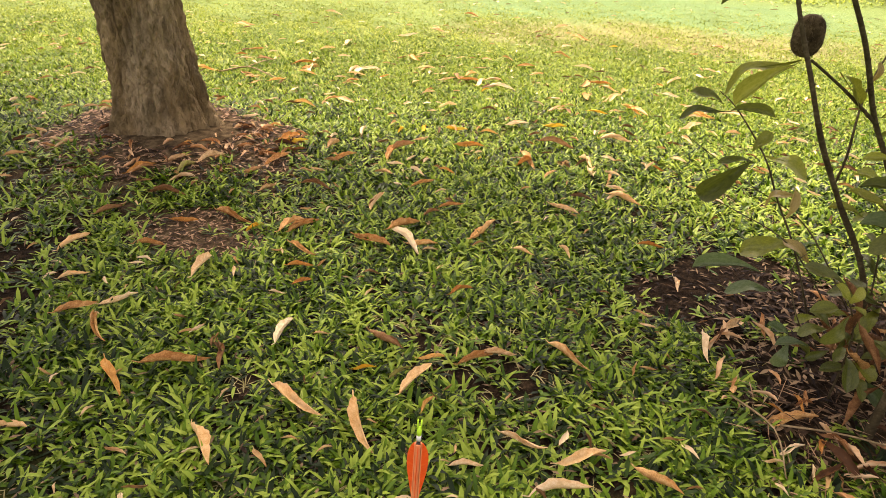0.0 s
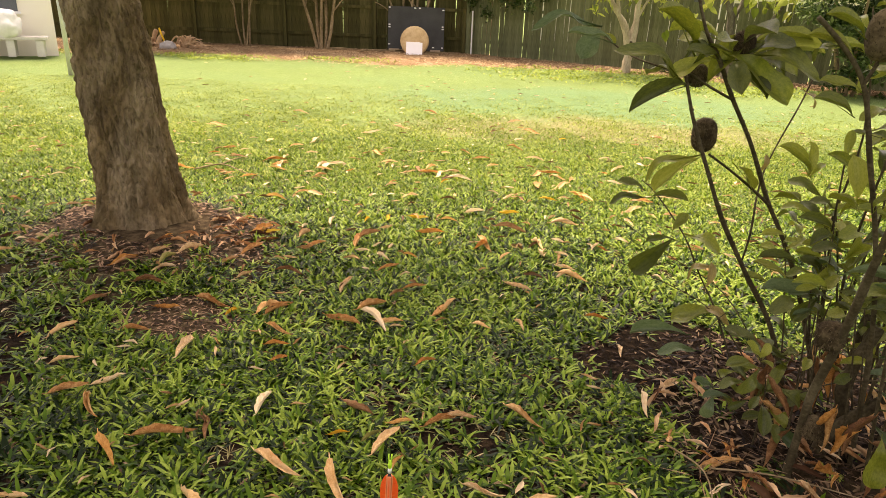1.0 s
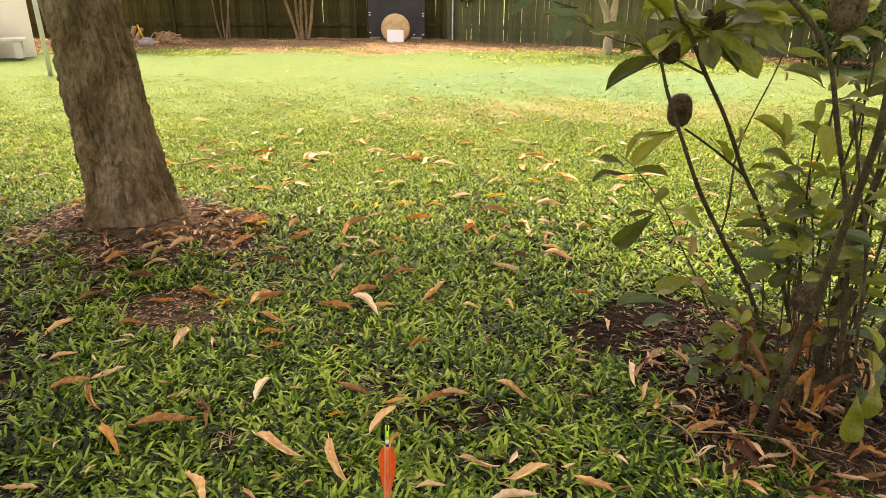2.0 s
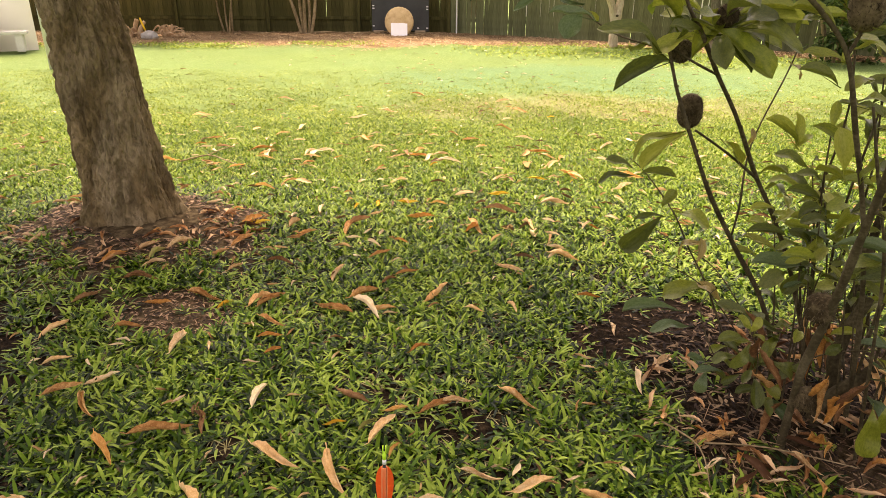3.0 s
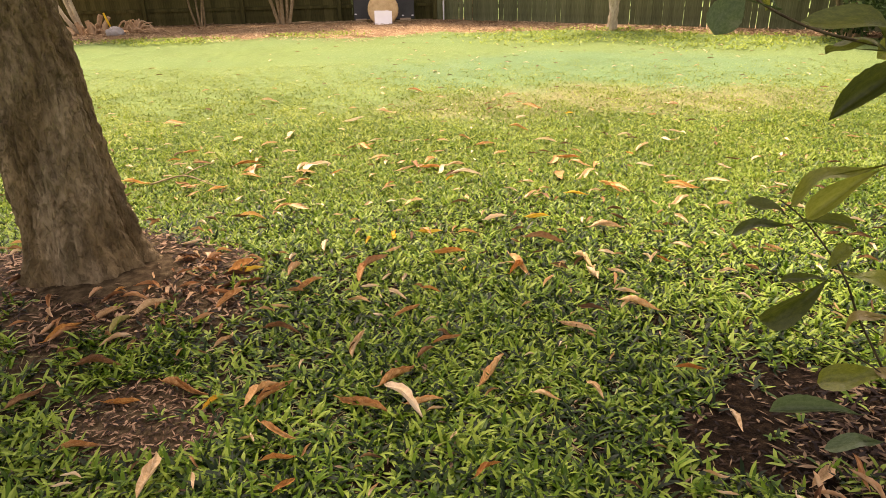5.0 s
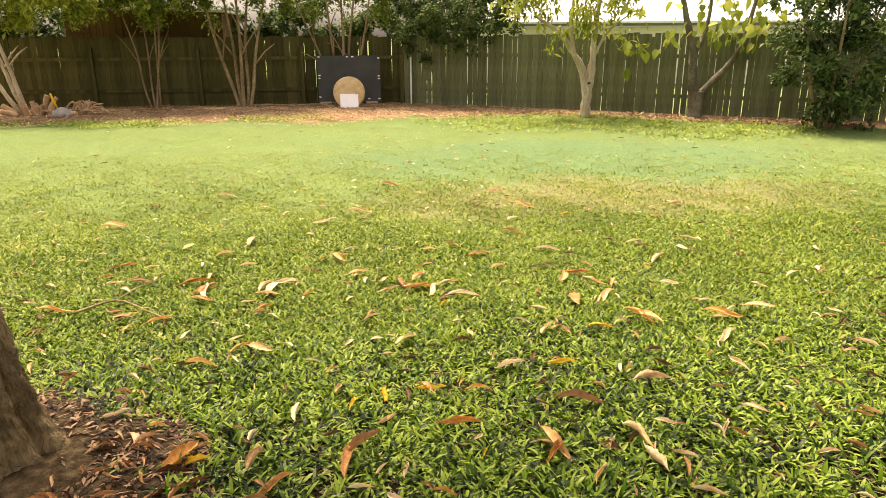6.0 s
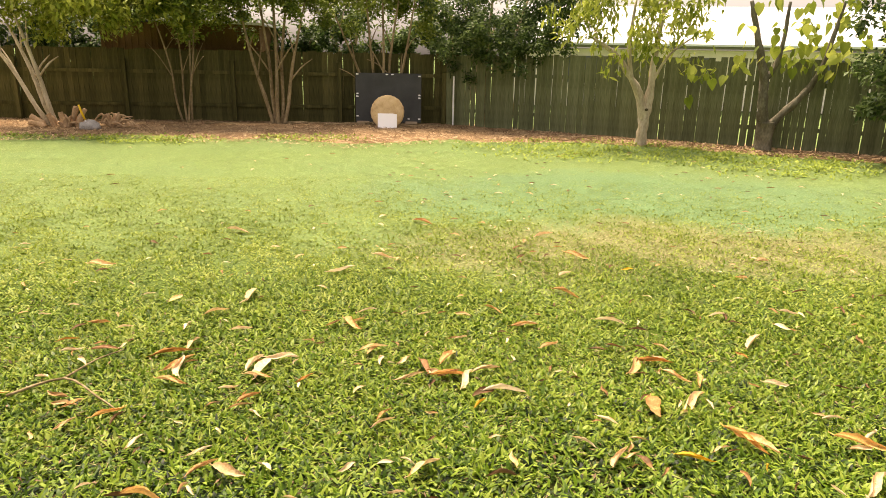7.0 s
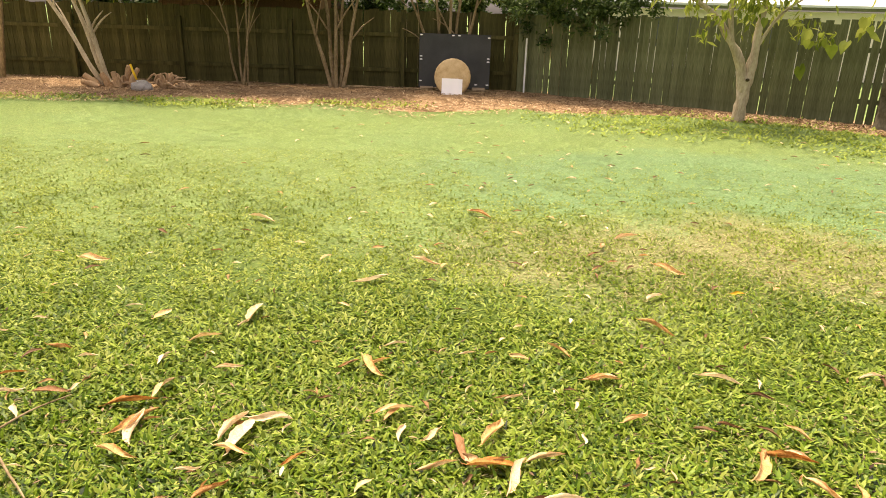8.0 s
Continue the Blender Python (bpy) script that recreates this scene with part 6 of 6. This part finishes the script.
rock(-6.49, 16.31, 0.2, 0.14, 0.14, M["rock"], "grey concrete lump on the mulch")


def root_mass(x, y, spread, count, label):
    """A tangle of dug-up roots: short bent tubes out of one lumpy core."""
    g = float(height(x, y)) + 0.03
    bm = bmesh.new()
    for k in range(count):
        a = k * 2.4
        r = spread * random.uniform(0.5, 1.1)
        up = random.uniform(0.03, 0.26) * spread / 0.35
        p, q = smooth_path([(0.05 * math.cos(a), 0.05 * math.sin(a), 0.0), (r * 0.5 * math.cos(a), r * 0.4 * math.sin(a), up), (r * math.cos(a + 0.3), r * 0.6 * math.sin(a + 0.3), up * random.uniform(0.1, 1.2))],
                           [0.035, random.uniform(0.012, 0.026), 0.006], 4)
        tube(bm, p, q, 7, 0.5, k)
    ob = tagged(new("root_mass", bm_mesh("root_mass", bm, M["wood_cut"], True)), label, "root")
    ob.location = (x, y, g)
    return ob


root_mass(-6.17, 16.67, 0.42, 26, "tangle of brown dug-up roots on the mulch")
root_mass(-5.80, 16.63, 0.22, 12, "small brown root tangle on the mulch")
root_mass(-7.05, 16.55, 0.30, 16, "splintered pale roots round the cut stumps")
tool = thing("hand_tool", "yellow-handled garden tool stuck among the stumps", "tool", at=(-6.56, 16.26, 0.08))
bm = bmesh.new()
tube(bm, [(0.02, 0, 0.2), (-0.03, 0, 0.34), (-0.07, 0, 0.48)], [0.018, 0.022, 0.018], 10)
part("handle", bm, M["yellow_handle"], tool, smooth=True)
bm = bmesh.new()
tube(bm, [(0.08, 0, 0.0), (0.02, 0, 0.2)], [0.01, 0.01], 8)
part("rod", bm, M["pole"], tool, smooth=True)
for k in range(9):
    x = random.uniform(-4.6, 0.0)
    y = random.uniform(17.1, 17.8)
    g = float(height(x, y))
    twig([(x, y, g + 0.07), (x + 0.35, y + random.uniform(-0.1, 0.1), g + 0.1), (x + random.uniform(0.5, 0.9), y + random.uniform(-0.1, 0.1), g + 0.07)], 0.014, "dry fallen branch on the mulch")

# ---- cream shed, bench and pole at the left of the lawn ----
shed = thing("cream_shed", "cream rendered outbuilding with a grey window", "shed", at=(-7.97, 14.3, 0.05))
shed.rotation_euler = (0, 0, radians(30))
bm = bmesh.new()
box(bm, -2.3, 0.5, 1.25, 4.6, 1.0, 2.6, 0.01)
part("wall", bm, M["cream"], shed)
bm = bmesh.new()
box(bm, -1.15, -0.01, 1.35, 1.1, 0.04, 1.0, 0.006)
w = part("window", bm, M["glass_dark"], shed, "dark grey window")
bm = bmesh.new()
box(bm, -1.15, -0.02, 0.83, 1.2, 0.08, 0.05, 0.006)
part("sill", bm, M["white_paint"], w)
bm = bmesh.new()
box(bm, -2.32, 0.5, 2.62, 4.64, 1.04, 0.12, 0.01)
part("roof", bm, M["roof_metal"], shed)
bench = thing("bench", "low slab bench on concrete blocks", "bench", at=(-8.45, 13.55, 0.1))
bench.rotation_euler = (0, 0, radians(24))
bm = bmesh.new()
box(bm, 0, 0, 0.33, 1.3, 0.4, 0.06, 0.01)
part("slab", bm, M["concrete"], bench)
for dx in (-0.45, 0.0, 0.5):
    bm = bmesh.new()
    box(bm, dx, 0, 0.14, 0.14, 0.36, 0.32, 0.008)
    part("block", bm, M["concrete"], bench, "pale concrete block")
bm = bmesh.new()
bmesh.ops.create_icosphere(bm, subdivisions=4, radius=1)
for v in bm.verts:
    k = 1 + 0.22 * noise.noise(v.co * 1.6) + 0.08 * noise.noise(v.co * 5)
    v.co = Vector((v.co.x * 0.42 * k, v.co.y * 0.22 * k, max(-0.75, v.co.z) * 0.3 * k))
sack = tagged(new("sack", bm_mesh("sack", bm, M["tarp"], True)), "crumpled white sack lying on the bench", "sack")
sack.location = (-8.55, 13.5, 0.67)
bm = bmesh.new()
tube(bm, [(-6.27, 11.55, 0.0), (-6.29, 11.55, 1.2), (-6.33, 11.55, 2.6)], [0.04, 0.038, 0.036], 14)
tagged(new("pole", bm_mesh("pole", bm, M["pole"], True)), "pale grey metal pole standing in the lawn", "pole")

# ---- neighbours beyond the fence ----
rusty = thing("rust_shed", "rust-brown metal shed behind the fence", "shed", at=(-5.39, 19.82, 0.21))
bm = bmesh.new()
box(bm, 0, 0, 0.98, 3.5, 2.2, 2.0)
part("wall", bm, M["rust"], rusty)
bm = bmesh.new()
for k in range(24):
    box(bm, -1.68 + k * 0.146, -1.105, 0.98, 0.05, 0.02, 1.98)
part("rib", bm, M["rust"], rusty)
bm = bmesh.new()
box(bm, 0, 0, 2.03, 3.75, 2.5, 0.05, 0.006, Euler((0, radians(1.5), 0)).to_matrix())
part("roof", bm, M["roof_metal"], rusty, "pale metal roof sheet")

house = thing("neighbour_house", "neighbouring house with cream wall and pale metal roof", "house", at=(9.27, 23.29, 0.22))
house.rotation_euler = (0, 0, radians(-12))
bm = bmesh.new()
box(bm, 0, 2.5, 0.8, 13, 5, 1.75)
part("wall", bm, M["cream"], house)
bm = bmesh.new()
box(bm, 0, -0.42, 1.76, 13.8, 0.12, 0.12, 0.01)
part("gutter", bm, M["gutter"], house)
bm = bmesh.new()
box(bm, 0, 1.3, 2.45, 13.8, 4.2, 0.06, 0.0, Euler((radians(18), 0, 0)).to_matrix())
part("roof", bm, M["roof_metal"], house)
for dx in (-4.2, -1.2, 2.6):
    bm = bmesh.new()
    box(bm, dx, -0.01, 1.05, 1.2, 0.06, 0.8, 0.005)
    part("window", bm, M["glass_dark"], house)
awning = thing("carport", "white-edged carport roof beyond the fence", "carport", at=(-11.6, 21.6, 0.3))
bm = bmesh.new()
box(bm, 0, 0, 2.62, 6.0, 3.0, 0.09, 0.01)
part("roof", bm, M["white_paint"], awning)
for dx in (-2.8, 2.8):
    bm = bmesh.new()
    box(bm, dx, -1.3, 1.3, 0.09, 0.09, 2.6, 0.006)
    part("post", bm, M["white_paint"], awning)

# ---- trees beyond the fence ----
for k, (x, y, h) in enumerate([(-8.93, 23.96, 3.22), (-2.17, 23.58, 3.52), (1.47, 24.68, 3.22)]):
    fence_tree("far_tree", "leafy tree beyond the fence", (x, y), [(x - 0.6, y, 2.9), (x + 0.5, y, 3.0)], [(x + dx, y + dy, h + dz) for dx, dy, dz in ((-1.2, 0, 0), (1.1, 0.2, 0.2), (0, -0.4, 0.9), (0.2, 0.2, -0.8))], 1.0, 4200, 0.16, "crown_mid", "stem_bark", 0.09)

hedge = thing("hedge", "dark leafy hedge behind the fence", "hedge", at=(0, 0, 0))
for k in range(9):
    bm = bmesh.new()
    x = -12 + 1.8 * k
    tube(bm, [(x, 20.6, -0.03), (x + 0.1, 20.6, 1.0), (x + 0.2, 20.6, 1.9)], [0.05, 0.04, 0.02], 7, 0.3, k)
    part("trunk", bm, M["stem_bark"], hedge, smooth=True)
leaf_cloud("foliage", [(-12.5 + 0.75 * k, 20.6 + 0.2 * math.sin(k * 2.1), 1.5 + 0.34 * (k % 3) + 0.1 * math.sin(k)) for k in range(21)], 0.5, 26000, 0.15, M["crown_dark"], hedge)
